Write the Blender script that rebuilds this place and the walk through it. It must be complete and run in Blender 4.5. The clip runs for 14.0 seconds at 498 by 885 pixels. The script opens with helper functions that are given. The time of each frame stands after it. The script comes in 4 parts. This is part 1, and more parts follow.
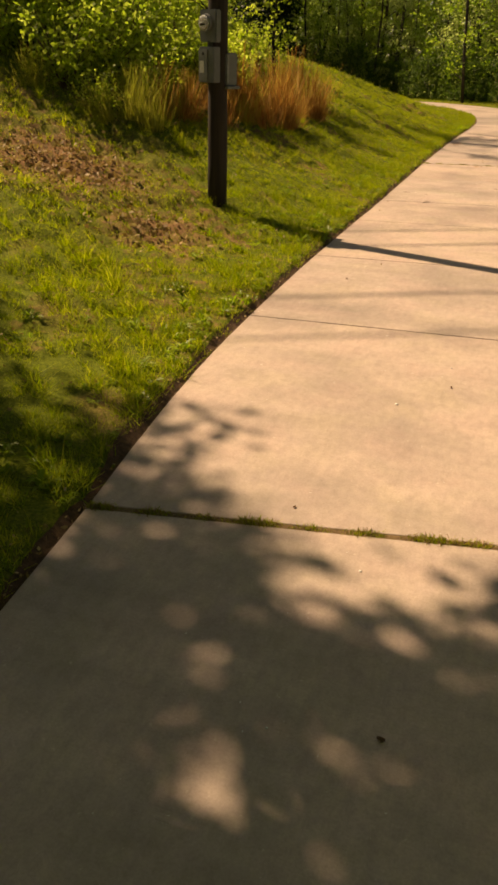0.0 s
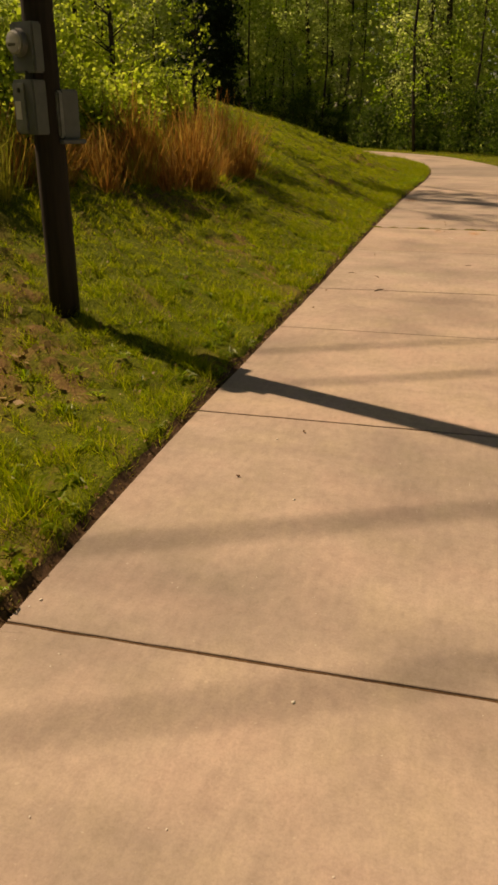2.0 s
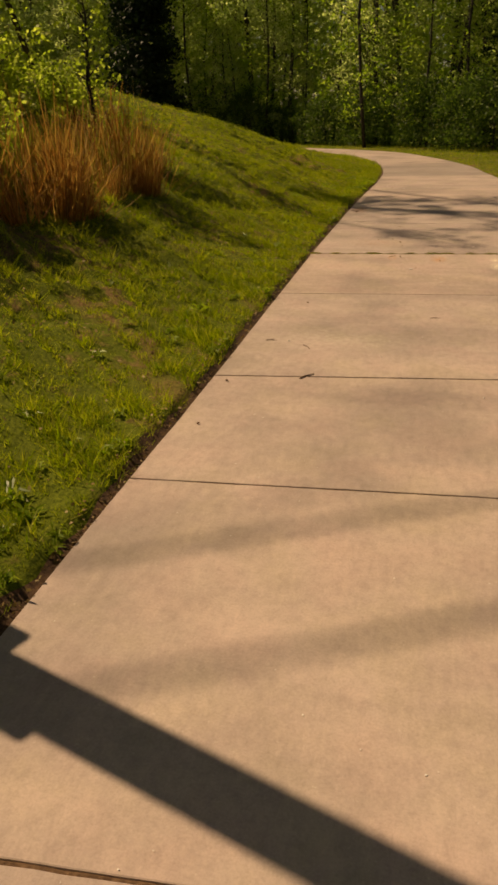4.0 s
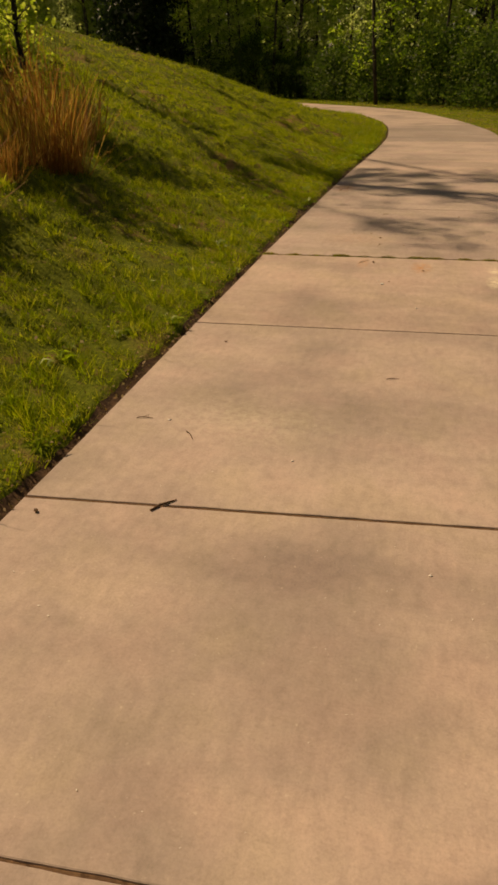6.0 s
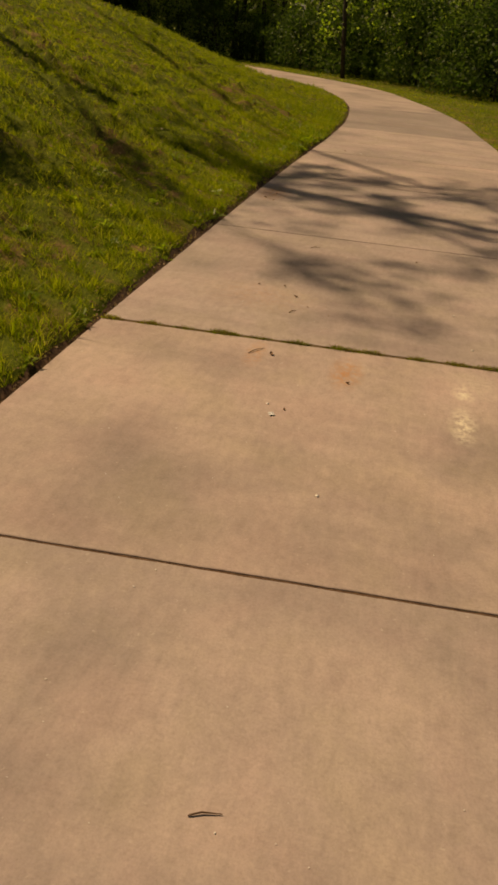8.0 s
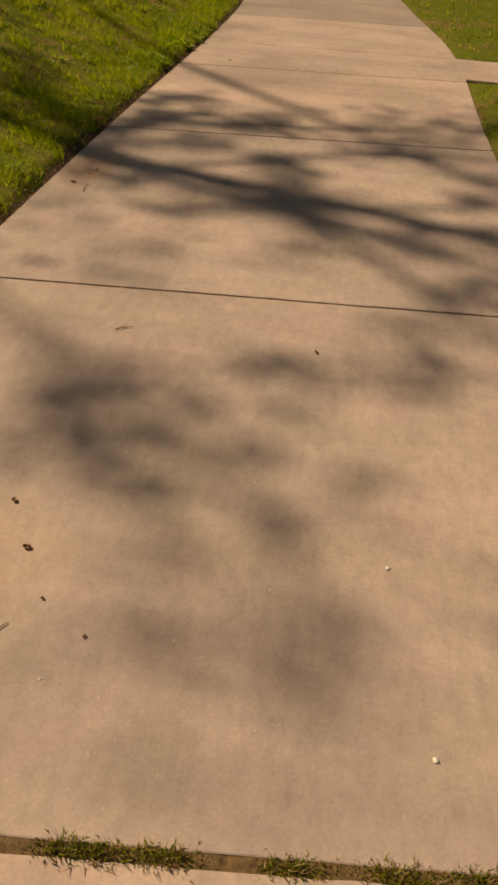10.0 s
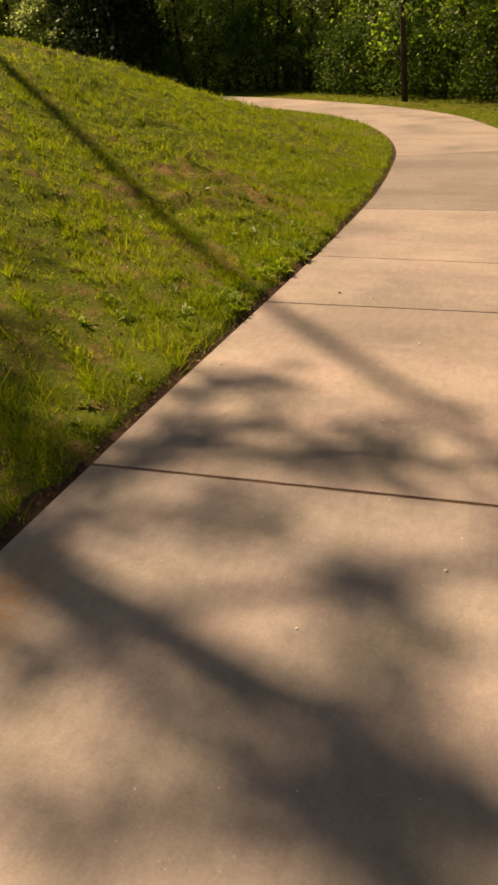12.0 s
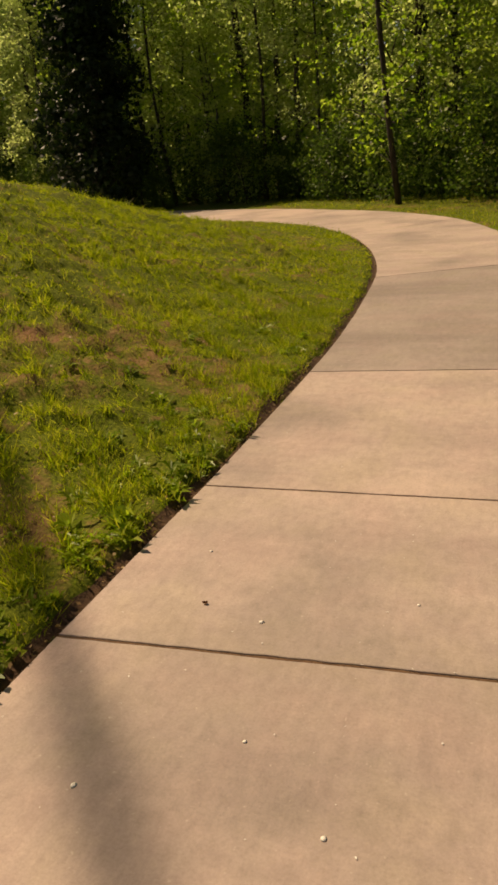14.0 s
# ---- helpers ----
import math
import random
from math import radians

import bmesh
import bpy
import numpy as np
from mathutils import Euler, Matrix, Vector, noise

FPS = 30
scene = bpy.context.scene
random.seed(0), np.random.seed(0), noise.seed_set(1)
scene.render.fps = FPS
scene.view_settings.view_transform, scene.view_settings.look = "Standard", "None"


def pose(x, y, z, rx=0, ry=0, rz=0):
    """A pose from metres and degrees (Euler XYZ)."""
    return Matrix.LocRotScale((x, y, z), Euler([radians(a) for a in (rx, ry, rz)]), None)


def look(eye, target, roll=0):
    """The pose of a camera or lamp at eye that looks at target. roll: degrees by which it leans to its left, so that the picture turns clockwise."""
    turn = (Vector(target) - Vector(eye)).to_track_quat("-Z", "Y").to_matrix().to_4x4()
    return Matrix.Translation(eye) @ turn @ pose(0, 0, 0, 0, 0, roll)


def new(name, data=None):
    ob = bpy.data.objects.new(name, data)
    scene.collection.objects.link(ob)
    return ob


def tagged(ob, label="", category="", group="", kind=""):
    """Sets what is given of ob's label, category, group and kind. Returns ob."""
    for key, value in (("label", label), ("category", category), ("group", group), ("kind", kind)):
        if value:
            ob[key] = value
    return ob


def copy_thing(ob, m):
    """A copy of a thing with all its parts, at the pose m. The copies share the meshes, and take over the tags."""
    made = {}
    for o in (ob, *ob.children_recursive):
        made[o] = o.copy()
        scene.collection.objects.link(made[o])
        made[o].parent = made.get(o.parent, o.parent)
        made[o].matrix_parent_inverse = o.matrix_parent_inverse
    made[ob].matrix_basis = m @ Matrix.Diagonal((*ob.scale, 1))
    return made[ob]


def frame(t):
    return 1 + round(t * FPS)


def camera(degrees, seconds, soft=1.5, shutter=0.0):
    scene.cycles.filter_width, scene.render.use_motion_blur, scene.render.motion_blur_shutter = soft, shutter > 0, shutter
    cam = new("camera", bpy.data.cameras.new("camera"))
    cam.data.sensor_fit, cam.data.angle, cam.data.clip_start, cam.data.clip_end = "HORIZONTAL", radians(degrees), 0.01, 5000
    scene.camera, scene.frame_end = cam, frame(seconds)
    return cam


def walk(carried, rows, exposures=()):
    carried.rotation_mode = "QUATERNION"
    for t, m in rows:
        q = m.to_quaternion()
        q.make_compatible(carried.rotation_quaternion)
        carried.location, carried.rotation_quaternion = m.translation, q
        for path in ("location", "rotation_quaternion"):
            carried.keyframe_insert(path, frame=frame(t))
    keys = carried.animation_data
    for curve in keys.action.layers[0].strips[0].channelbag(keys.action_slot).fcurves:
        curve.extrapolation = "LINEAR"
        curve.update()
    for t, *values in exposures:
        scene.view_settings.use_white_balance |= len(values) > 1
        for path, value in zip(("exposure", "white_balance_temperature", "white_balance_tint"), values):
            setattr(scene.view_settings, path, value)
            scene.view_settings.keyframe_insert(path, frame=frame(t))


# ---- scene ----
cam = camera(39.0, 14.0, soft=3.0)
PATH = [
    (0, (0.123, -0.101, 1.653), (-0.47, 1.554, 0.701), 0.7),
    (0.5, (-0.007, 0.77, 1.627), (-0.702, 2.376, 0.659), -2.9),
    (1, (-0.07, 1.471, 1.637), (-0.676, 3.132, 0.702), -1.6),
    (1.5, (-0.187, 2.314, 1.547), (-0.732, 4.032, 0.681), 0.5),
    (2, (-0.225, 3.035, 1.581), (-0.748, 4.77, 0.735), 0.1),
    (2.5, (-0.368, 3.73, 1.584), (-0.819, 5.502, 0.774), 3.7),
    (3, (-0.363, 4.432, 1.61), (-0.911, 6.186, 0.822), 1.2),
    (3.5, (-0.393, 5.147, 1.593), (-0.994, 6.874, 0.784), -1.0),
    (4, (-0.325, 5.744, 1.589), (-0.763, 7.499, 0.736), -1.6),
    (4.2, (-0.293, 6.014, 1.549), (-0.785, 7.749, 0.685), -3.7),
    (6.3, (0.048, 8.186, 1.643), (-0.383, 9.885, 0.68), 0.3),
    (6.5, (0.072, 8.496, 1.596), (-0.3, 10.21, 0.635), 0.5),
    (7, (0.087, 9.22, 1.624), (-0.168, 10.944, 0.643), 3.3),
    (7.2, (0.059, 9.519, 1.612), (-0.2, 11.237, 0.622), 4.8),
    (9.3, (0.002, 12.683, 1.577), (-0.347, 14.258, 0.394), 3.8),
    (9.5, (0.019, 13.034, 1.564), (-0.251, 14.595, 0.343), 5.6),
    (10, (0.144, 13.956, 1.586), (0.003, 15.496, 0.318), 3.8),
    (10.5, (0.105, 14.679, 1.612), (0.009, 16.337, 0.498), 6.6),
    (11, (0.009, 15.495, 1.63), (-0.358, 17.149, 0.567), 2.1),
    (11.5, (-0.033, 16.352, 1.588), (-0.444, 18.032, 0.584), 1.1),
    (12, (0.028, 17.138, 1.623), (-0.581, 18.765, 0.633), -2.4),
    (12.5, (0.021, 17.832, 1.62), (-0.625, 19.483, 0.693), -2.0),
    (13, (0.056, 18.627, 1.614), (-0.618, 20.304, 0.758), -2.0),
    (13.5, (0.013, 19.343, 1.572), (-0.673, 21.05, 0.788), -5.8),
    (14, (0.033, 20.059, 1.567), (-0.684, 21.767, 0.813), -6.2),
]
walk(cam, [(t, look(eye, target, roll)) for t, eye, target, roll in PATH],
     [(0, 0.65, 9700, 20), (0.5, 0.5, 9700, 20), (1, 0.08, 9700, 20), (1.5, 0.12, 9700, 20), (2, 0.08, 9700, 20), (3, 0.08, 9700, 20), (4, -0.05, 9700, 20), (6.5, -0.22, 9700, 20), (7, -0.3, 9700, 20), (9.5, -0.18, 9300, 20), (11, 0.34, 8700, 19), (12, 0.44, 8600, 19), (13, 0.36, 8700, 19), (13.5, 0.24, 8700, 19), (14, 0.22, 8700, 19)])

# ---- world, sun ----
SUN_AZ, SUN_EL = radians(161.5), radians(49.4)     # direction towards the sun, from +x, and its height
sun_dir = Vector((math.cos(SUN_AZ) * math.cos(SUN_EL), math.sin(SUN_AZ) * math.cos(SUN_EL), math.sin(SUN_EL)))
sun = new("sun", bpy.data.lights.new("sun", "SUN"))
sun.data.energy, sun.data.angle, sun.data.color = 4.2, radians(0.55), (1.0, 0.88, 0.70)
sun.matrix_world = look(sun_dir * 60, (0, 0, 0))
world = bpy.data.worlds.new("sky")
scene.world = world
world.use_nodes = True
wn = world.node_tree.nodes
sky = wn.new("ShaderNodeTexSky")
sky.sky_type, sky.sun_disc = "NISHITA", False
sky.sun_elevation, sky.sun_rotation = SUN_EL, math.pi / 2 - SUN_AZ
world.node_tree.links.new(sky.outputs[0], wn["Background"].inputs[0])
wn["Background"].inputs[1].default_value = 0.037

# ---- materials ----


def mat(name, rough=0.8, spec=0.3):
    m = bpy.data.materials.new(name)
    m.use_nodes = True
    b = m.node_tree.nodes["Principled BSDF"]
    b.inputs["Roughness"].default_value = rough
    b.inputs["Specular IOR Level"].default_value = spec
    return m, m.node_tree.nodes, m.node_tree.links, b


def noise_node(n, l, coord, scale, detail=4.0, rough=0.6):
    t = n.new("ShaderNodeTexNoise")
    t.inputs["Scale"].default_value, t.inputs["Detail"].default_value, t.inputs["Roughness"].default_value = scale, detail, rough
    l.new(coord, t.inputs["Vector"])
    return t.outputs[0]


def ramp(n, l, fac, *stops):
    r = n.new("ShaderNodeValToRGB")
    e = r.color_ramp.elements
    while len(e) < len(stops):
        e.new(0.5)
    for k, (p, c) in zip(e, stops):
        k.position, k.color = p, (*c, 1) if len(c) == 3 else c
    l.new(fac, r.inputs[0])
    return r.outputs[0]


def mix(n, l, fac, a, b, mode="MIX"):
    m = n.new("ShaderNodeMix")
    m.data_type, m.blend_type = "RGBA", mode
    for sock, v in ((m.inputs[0], fac), (m.inputs[6], a), (m.inputs[7], b)):
        if hasattr(v, "is_linked"):
            l.new(v, sock)
        elif isinstance(v, tuple):
            sock.default_value = (*v, 1)
        else:
            sock.default_value = v
    return m.outputs[2]


def bump(n, l, b, height, strength, dist):
    k = n.new("ShaderNodeBump")
    k.inputs["Strength"].default_value, k.inputs["Distance"].default_value = strength, dist
    l.new(height, k.inputs["Height"])
    l.new(k.outputs[0], b.inputs["Normal"])


def position(n):
    return n.new("ShaderNodeNewGeometry").outputs["Position"]


CLAY, LIME = (0.50, 0.26, 0.12), (0.74, 0.68, 0.52)
# place and reach of stains on the drive
STAINS = ((-0.14, 14.18, 0.11, 0.24, CLAY, 0.95), (-0.66, 14.25, 0.07, 0.22, CLAY, 0.65), (-1.42, 18.5, 0.2, 0.5, CLAY, 0.8), (-0.85, 15.2, 0.5, 0.35, CLAY, 0.25),
          (0.48, 14.17, 0.07, 0.12, LIME, 1.0), (0.47, 13.82, 0.08, 0.24, LIME, 1.0), (0.55, 14.3, 0.2, 0.2, LIME, 0.3), (-0.9, 10.9, 0.7, 0.4, LIME, 0.25))


def concrete(name, base, dark):
    m, n, l, b = mat(name, 0.78, 0.25)
    p = position(n)
    big = noise_node(n, l, p, 0.9, 5)
    mid = noise_node(n, l, p, 3.4, 7, 0.7)
    fine = noise_node(n, l, p, 95.0, 6, 0.85)
    c = ramp(n, l, big, (0.36, dark), (0.52, base), (0.68, tuple(v * 1.1 for v in base)))
    # faint bands across the drive: soft shadows of overhead wires, put into the colour
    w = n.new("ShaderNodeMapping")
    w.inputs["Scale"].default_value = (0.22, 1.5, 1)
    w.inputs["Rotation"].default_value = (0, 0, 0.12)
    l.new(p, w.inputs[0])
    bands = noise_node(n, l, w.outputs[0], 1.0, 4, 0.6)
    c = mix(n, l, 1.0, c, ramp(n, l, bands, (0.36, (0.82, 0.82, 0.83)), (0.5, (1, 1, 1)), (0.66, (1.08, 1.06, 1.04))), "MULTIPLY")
    c = mix(n, l, ramp(n, l, mid, (0.35, (0, 0, 0)), (0.75, (0.62, 0.62, 0.62))), c, tuple(v * 0.78 for v in base))
    grit = ramp(n, l, fine, (0.30, (0.80, 0.79, 0.78)), (0.50, (1, 1, 1)), (0.70, (1.16, 1.15, 1.13)))
    c = mix(n, l, 0.9, c, grit, "MULTIPLY")
    blotch = noise_node(n, l, p, 21.0, 6, 0.75)
    c = mix(n, l, 1.0, c, ramp(n, l, blotch, (0.34, (0.90, 0.895, 0.89)), (0.52, (1, 1, 1)), (0.70, (1.06, 1.055, 1.05))), "MULTIPLY")
    # streaky mottling along the drive, and pale flecks
    w = n.new("ShaderNodeMapping")
    w.inputs["Scale"].default_value = (24, 8, 8)
    l.new(p, w.inputs[0])
    streak = noise_node(n, l, w.outputs[0], 1.0, 4, 0.65)
    c = mix(n, l, 1.0, c, ramp(n, l, streak, (0.34, (0.93, 0.93, 0.93)), (0.5, (1, 1, 1)), (0.66, (1.06, 1.055, 1.05))), "MULTIPLY")
    hue = noise_node(n, l, p, 2.3, 5, 0.6)
    c = mix(n, l, 1.0, c, ramp(n, l, hue, (0.36, (0.985, 1.0, 0.955)), (0.5, (1, 1, 1)), (0.64, (1.025, 0.99, 1.0))), "MULTIPLY")
    fleck = noise_node(n, l, p, 48.0, 3, 0.6)
    c = mix(n, l, ramp(n, l, fleck, (0.66, (0, 0, 0)), (0.74, (0.4, 0.4, 0.4))), c, (0.66, 0.58, 0.48))
    for x, y, rx, ry, stain, most in STAINS:
        w = n.new("ShaderNodeMapping")
        w.vector_type = "TEXTURE"
        w.inputs["Location"].default_value, w.inputs["Scale"].default_value = (x, y, 0), (rx, ry, 1)
        l.new(p, w.inputs[0])
        q = n.new("ShaderNodeVectorMath")
        q.operation = "LENGTH"
        l.new(w.outputs[0], q.inputs[0])
        near = ramp(n, l, q.outputs["Value"], (0.15, (1, 1, 1)), (1.0, (0, 0, 0)))
        blot = mix(n, l, 1.0, near, ramp(n, l, noise_node(n, l, p, 22.0, 7, 0.8), (0.44, (0.05, 0.05, 0.05)), (0.56, (1, 1, 1))), "MULTIPLY")
        c = mix(n, l, mix(n, l, 1.0, blot, (most, most, most), "MULTIPLY"), c, stain)
    # broom marks run across the drive
    w = n.new("ShaderNodeMapping")
    w.inputs["Scale"].default_value = (7, 170, 7)
    l.new(p, w.inputs[0])
    broom = noise_node(n, l, w.outputs[0], 1.0, 2)
    inf = n.new("ShaderNodeObjectInfo")
    tone = ramp(n, l, inf.outputs["Random"], (0.0, (0.92, 0.93, 0.95)), (1.0, (1.05, 1.02, 1.0)))
    c = mix(n, l, 1.0, c, tone, "MULTIPLY")
    l.new(c, b.inputs["Base Color"])
    add = n.new("ShaderNodeMath")
    add.operation = "ADD"
    l.new(fine, add.inputs[0])
    l.new(broom, add.inputs[1])
    bump(n, l, b, add.outputs[0], 0.22, 0.003)
    return m


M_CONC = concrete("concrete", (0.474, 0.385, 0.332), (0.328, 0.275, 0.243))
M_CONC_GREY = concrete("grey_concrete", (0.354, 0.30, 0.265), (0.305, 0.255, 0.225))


def leaf(name, a, b_, c_, trans=0.45, rough=0.5):
    """Leaves: a diffuse and glossy face that lets light through."""
    m, n, l, b = mat(name, rough, 0.18)
    g = n.new("ShaderNodeNewGeometry")
    col = ramp(n, l, g.outputs["Random Per Island"], (0.0, a), (0.5, b_), (1.0, c_))
    big = noise_node(n, l, g.outputs["Position"], 0.6, 3)
    col = mix(n, l, 1.0, col, ramp(n, l, big, (0.3, (0.7, 0.75, 0.7)), (0.7, (1.2, 1.15, 1.1))), "MULTIPLY")
    l.new(col, b.inputs["Base Color"])
    t = n.new("ShaderNodeBsdfTranslucent")
    l.new(mix(n, l, 1.0, col, (1.65, 1.85, 1.3), "MULTIPLY"), t.inputs[0])
    s = n.new("ShaderNodeMixShader")
    s.inputs[0].default_value = trans
    l.new(b.outputs[0], s.inputs[1])
    l.new(t.outputs[0], s.inputs[2])
    l.new(s.outputs[0], n["Material Output"].inputs[0])
    return m


M_GRASS = leaf("grass_blades", (0.11, 0.165, 0.008), (0.215, 0.252, 0.014), (0.37, 0.335, 0.045), 0.58)
M_WEED = leaf("weed_leaves", (0.12, 0.19, 0.012), (0.18, 0.26, 0.018), (0.28, 0.33, 0.04), 0.5, 0.35)
M_STRAW = leaf("dry_straw", (0.20, 0.12, 0.05), (0.30, 0.20, 0.10), (0.42, 0.32, 0.19), 0.2, 0.6)
M_SEDGE = leaf("broomsedge", (0.22, 0.085, 0.03), (0.35, 0.155, 0.05), (0.50, 0.30, 0.11), 0.45, 0.6)
M_LEAF_A = leaf("spring_leaves", (0.11, 0.195, 0.016), (0.19, 0.275, 0.028), (0.30, 0.36, 0.07), 0.58)
M_LEAF_S = leaf("bright_spring_leaves", (0.19, 0.26, 0.03), (0.31, 0.37, 0.05), (0.44, 0.47, 0.12), 0.62)
# leaves of the wood, greyed and lightened to put haze into their colour
M_LEAF_B = leaf("wood_leaves", (0.19, 0.25, 0.075), (0.30, 0.36, 0.11), (0.43, 0.46, 0.20), 0.64)
M_LEAF_P = leaf("hazed_pale_leaves", (0.26, 0.31, 0.12), (0.38, 0.42, 0.19), (0.52, 0.53, 0.30), 0.64)
# shrub leaves, with the shade under the wood put into their colour
M_LEAF_D = leaf("shaded_shrub_leaves", (0.035, 0.07, 0.012), (0.06, 0.105, 0.018), (0.10, 0.145, 0.03), 0.45)
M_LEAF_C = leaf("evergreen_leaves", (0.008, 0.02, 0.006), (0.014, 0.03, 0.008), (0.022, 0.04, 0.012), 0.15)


def soil_material():
    m, n, l, b = mat("grassy_soil", 0.95, 0.1)
    p = position(n)
    big = noise_node(n, l, p, 0.55, 5)
    mid = noise_node(n, l, p, 5.0, 6, 0.7)
    fine = noise_node(n, l, p, 60.0, 4, 0.7)
    green = ramp(n, l, fine, (0.3, (0.032, 0.05, 0.005)), (0.7, (0.16, 0.19, 0.02)))
    brown = ramp(n, l, fine, (0.3, (0.12, 0.06, 0.025)), (0.7, (0.30, 0.18, 0.09)))
    f = mix(n, l, 0.5, big, mid)
    spots = ramp(n, l, f, (0.52, (0, 0, 0)), (0.60, (0.8, 0.8, 0.8)))
    att = n.new("ShaderNodeAttribute")
    att.attribute_name = "bare_soil"
    worn = mix(n, l, 1.0, att.outputs["Color"], ramp(n, l, mid, (0.35, (0.5, 0.5, 0.5)), (0.55, (1.6, 1.6, 1.6))), "MULTIPLY")
    c = mix(n, l, spots, green, brown)
    c = mix(n, l, worn, c, brown)
    l.new(c, b.inputs["Base Color"])
    bump(n, l, b, mid, 0.8, 0.05)
    return m


M_SOIL = soil_material()


def plain(name, a, b_, scale, rough=0.7, metal=0.0, spec=0.4, stretch=(1, 1, 1), relief=0.0):
    m, n, l, b = mat(name, rough, spec)
    b.inputs["Metallic"].default_value = metal
    tc = n.new("ShaderNodeTexCoord")
    w = n.new("ShaderNodeMapping")
    w.inputs["Scale"].default_value = stretch
    l.new(tc.outputs["Object"], w.inputs[0])
    f = noise_node(n, l, w.outputs[0], scale, 5, 0.65)
    l.new(ramp(n, l, f, (0.3, a), (0.7, b_)), b.inputs["Base Color"])
    if relief:
        bump(n, l, b, f, 0.7, relief)
    return m


M_BARK = plain("bark", (0.018, 0.014, 0.010), (0.065, 0.052, 0.040), 9, 0.9, stretch=(1, 1, 0.2), relief=0.02)
M_POLE = plain("creosoted_wood", (0.012, 0.009, 0.007), (0.045, 0.033, 0.025), 16, 0.85, stretch=(1, 1, 0.06), relief=0.008)
M_GALV = plain("galvanised_steel", (0.17, 0.18, 0.18), (0.28, 0.29, 0.29), 12, 0.45, 0.55)
M_GREYBOX = plain("grey_enamel", (0.11, 0.125, 0.125), (0.16, 0.175, 0.175), 8, 0.5)
M_DARK = plain("dark_plastic", (0.02, 0.02, 0.02), (0.04, 0.04, 0.04), 10, 0.5)
M_PAPER = plain("label_paper", (0.55, 0.55, 0.50), (0.7, 0.7, 0.66), 20, 0.6)
M_STONE = plain("white_pebble", (0.6, 0.57, 0.5), (0.8, 0.78, 0.72), 40, 0.6)
M_TWIG = plain("dead_twig", (0.07, 0.04, 0.02), (0.16, 0.09, 0.05), 30, 0.8)
M_DEAD = plain("dead_leaf", (0.20, 0.11, 0.055), (0.38, 0.23, 0.11), 30, 0.7)
m_glass, _n, _l, _b = mat("meter_glass", 0.05, 0.5)
_b.inputs["Base Color"].default_value = (0.8, 0.82, 0.82, 1)
_b.inputs["Transmission Weight"].default_value = 0.85

# ---- plan ----
rng = np.random.default_rng(7)
# left and right edge of the drive at matching places u (u is y on the straight)
PLAN = ((-8, -1.1, -8, 1.9, -8), (0, -1.16, 0, 1.75, 0), (1.3, -1.28, 1.3, 1.65, 1.3), (2.0, -1.35, 2, 1.6, 2), (3, -1.48, 3, 1.5, 3),
        (4.1, -1.56, 4.1, 1.42, 4.1), (6, -1.61, 6, 1.36, 6), (10, -1.61, 10, 1.33, 10), (15, -1.63, 15, 1.34, 15), (20, -1.58, 20, 1.33, 20),
        (24, -1.48, 24, 1.33, 24), (26, -1.5, 26, 1.06, 26.2), (27.7, -1.62, 27.7, 0.85, 28), (29.2, -1.78, 29.2, 0.4, 30),
        (31.7, -2.4, 31.7, -0.4, 32.6), (33.6, -3.1, 33.4, -1.3, 35), (35.7, -4.2, 35.2, -2.9, 37.3), (38, -5.8, 36.8, -4.8, 39.1),
        (41.2, -8.4, 38.6, -7.2, 41), (45.3, -12, 40.5, -11.2, 43.3), (54, -20, 43.5, -19.4, 46.3), (95, -60, 52, -59.4, 55))
PL = np.array(PLAN)


def smooth(u, k):
    """Catmull-Rom through the plan's rows."""
    us, v = PL[:, 0], PL[:, k]
    s = np.gradient(v, us)
    u = np.asarray(u, float)
    i = np.clip(np.searchsorted(us, u) - 1, 0, len(us) - 2)
    h = us[i + 1] - us[i]
    t = (u - us[i]) / h
    return ((2 * t**3 - 3 * t**2 + 1) * v[i] + (t**3 - 2 * t**2 + t) * h * s[i] + (3 * t**2 - 2 * t**3) * v[i + 1] + (t**3 - t**2) * h * s[i + 1])


def edge_l(u):
    return np.stack([smooth(u, 1), smooth(u, 2)], -1)


def edge_r(u):
    return np.stack([smooth(u, 3), smooth(u, 4)], -1)


UU = np.r_[np.arange(-8, 24, 2.0), np.arange(24, 46, 0.8), 46, 54, 95]
LINE_L, LINE_R = edge_l(UU), edge_r(UU)


def side(line, p):
    """Distance of points from a line, positive on its left."""
    out = np.full(len(p), 1e9)
    for a, b in zip(line[:-1], line[1:]):
        e = b - a
        w = p - a
        t = np.clip((w @ e) / (e @ e), 0, 1)
        dist = np.hypot(*(w - t[:, None] * e).T)
        s = np.where(e[0] * w[:, 1] - e[1] * w[:, 0] > 0, 1.0, -1.0)
        near = dist < np.abs(out) - 1e-9
        out = np.where(near, s * dist, out)
    return out


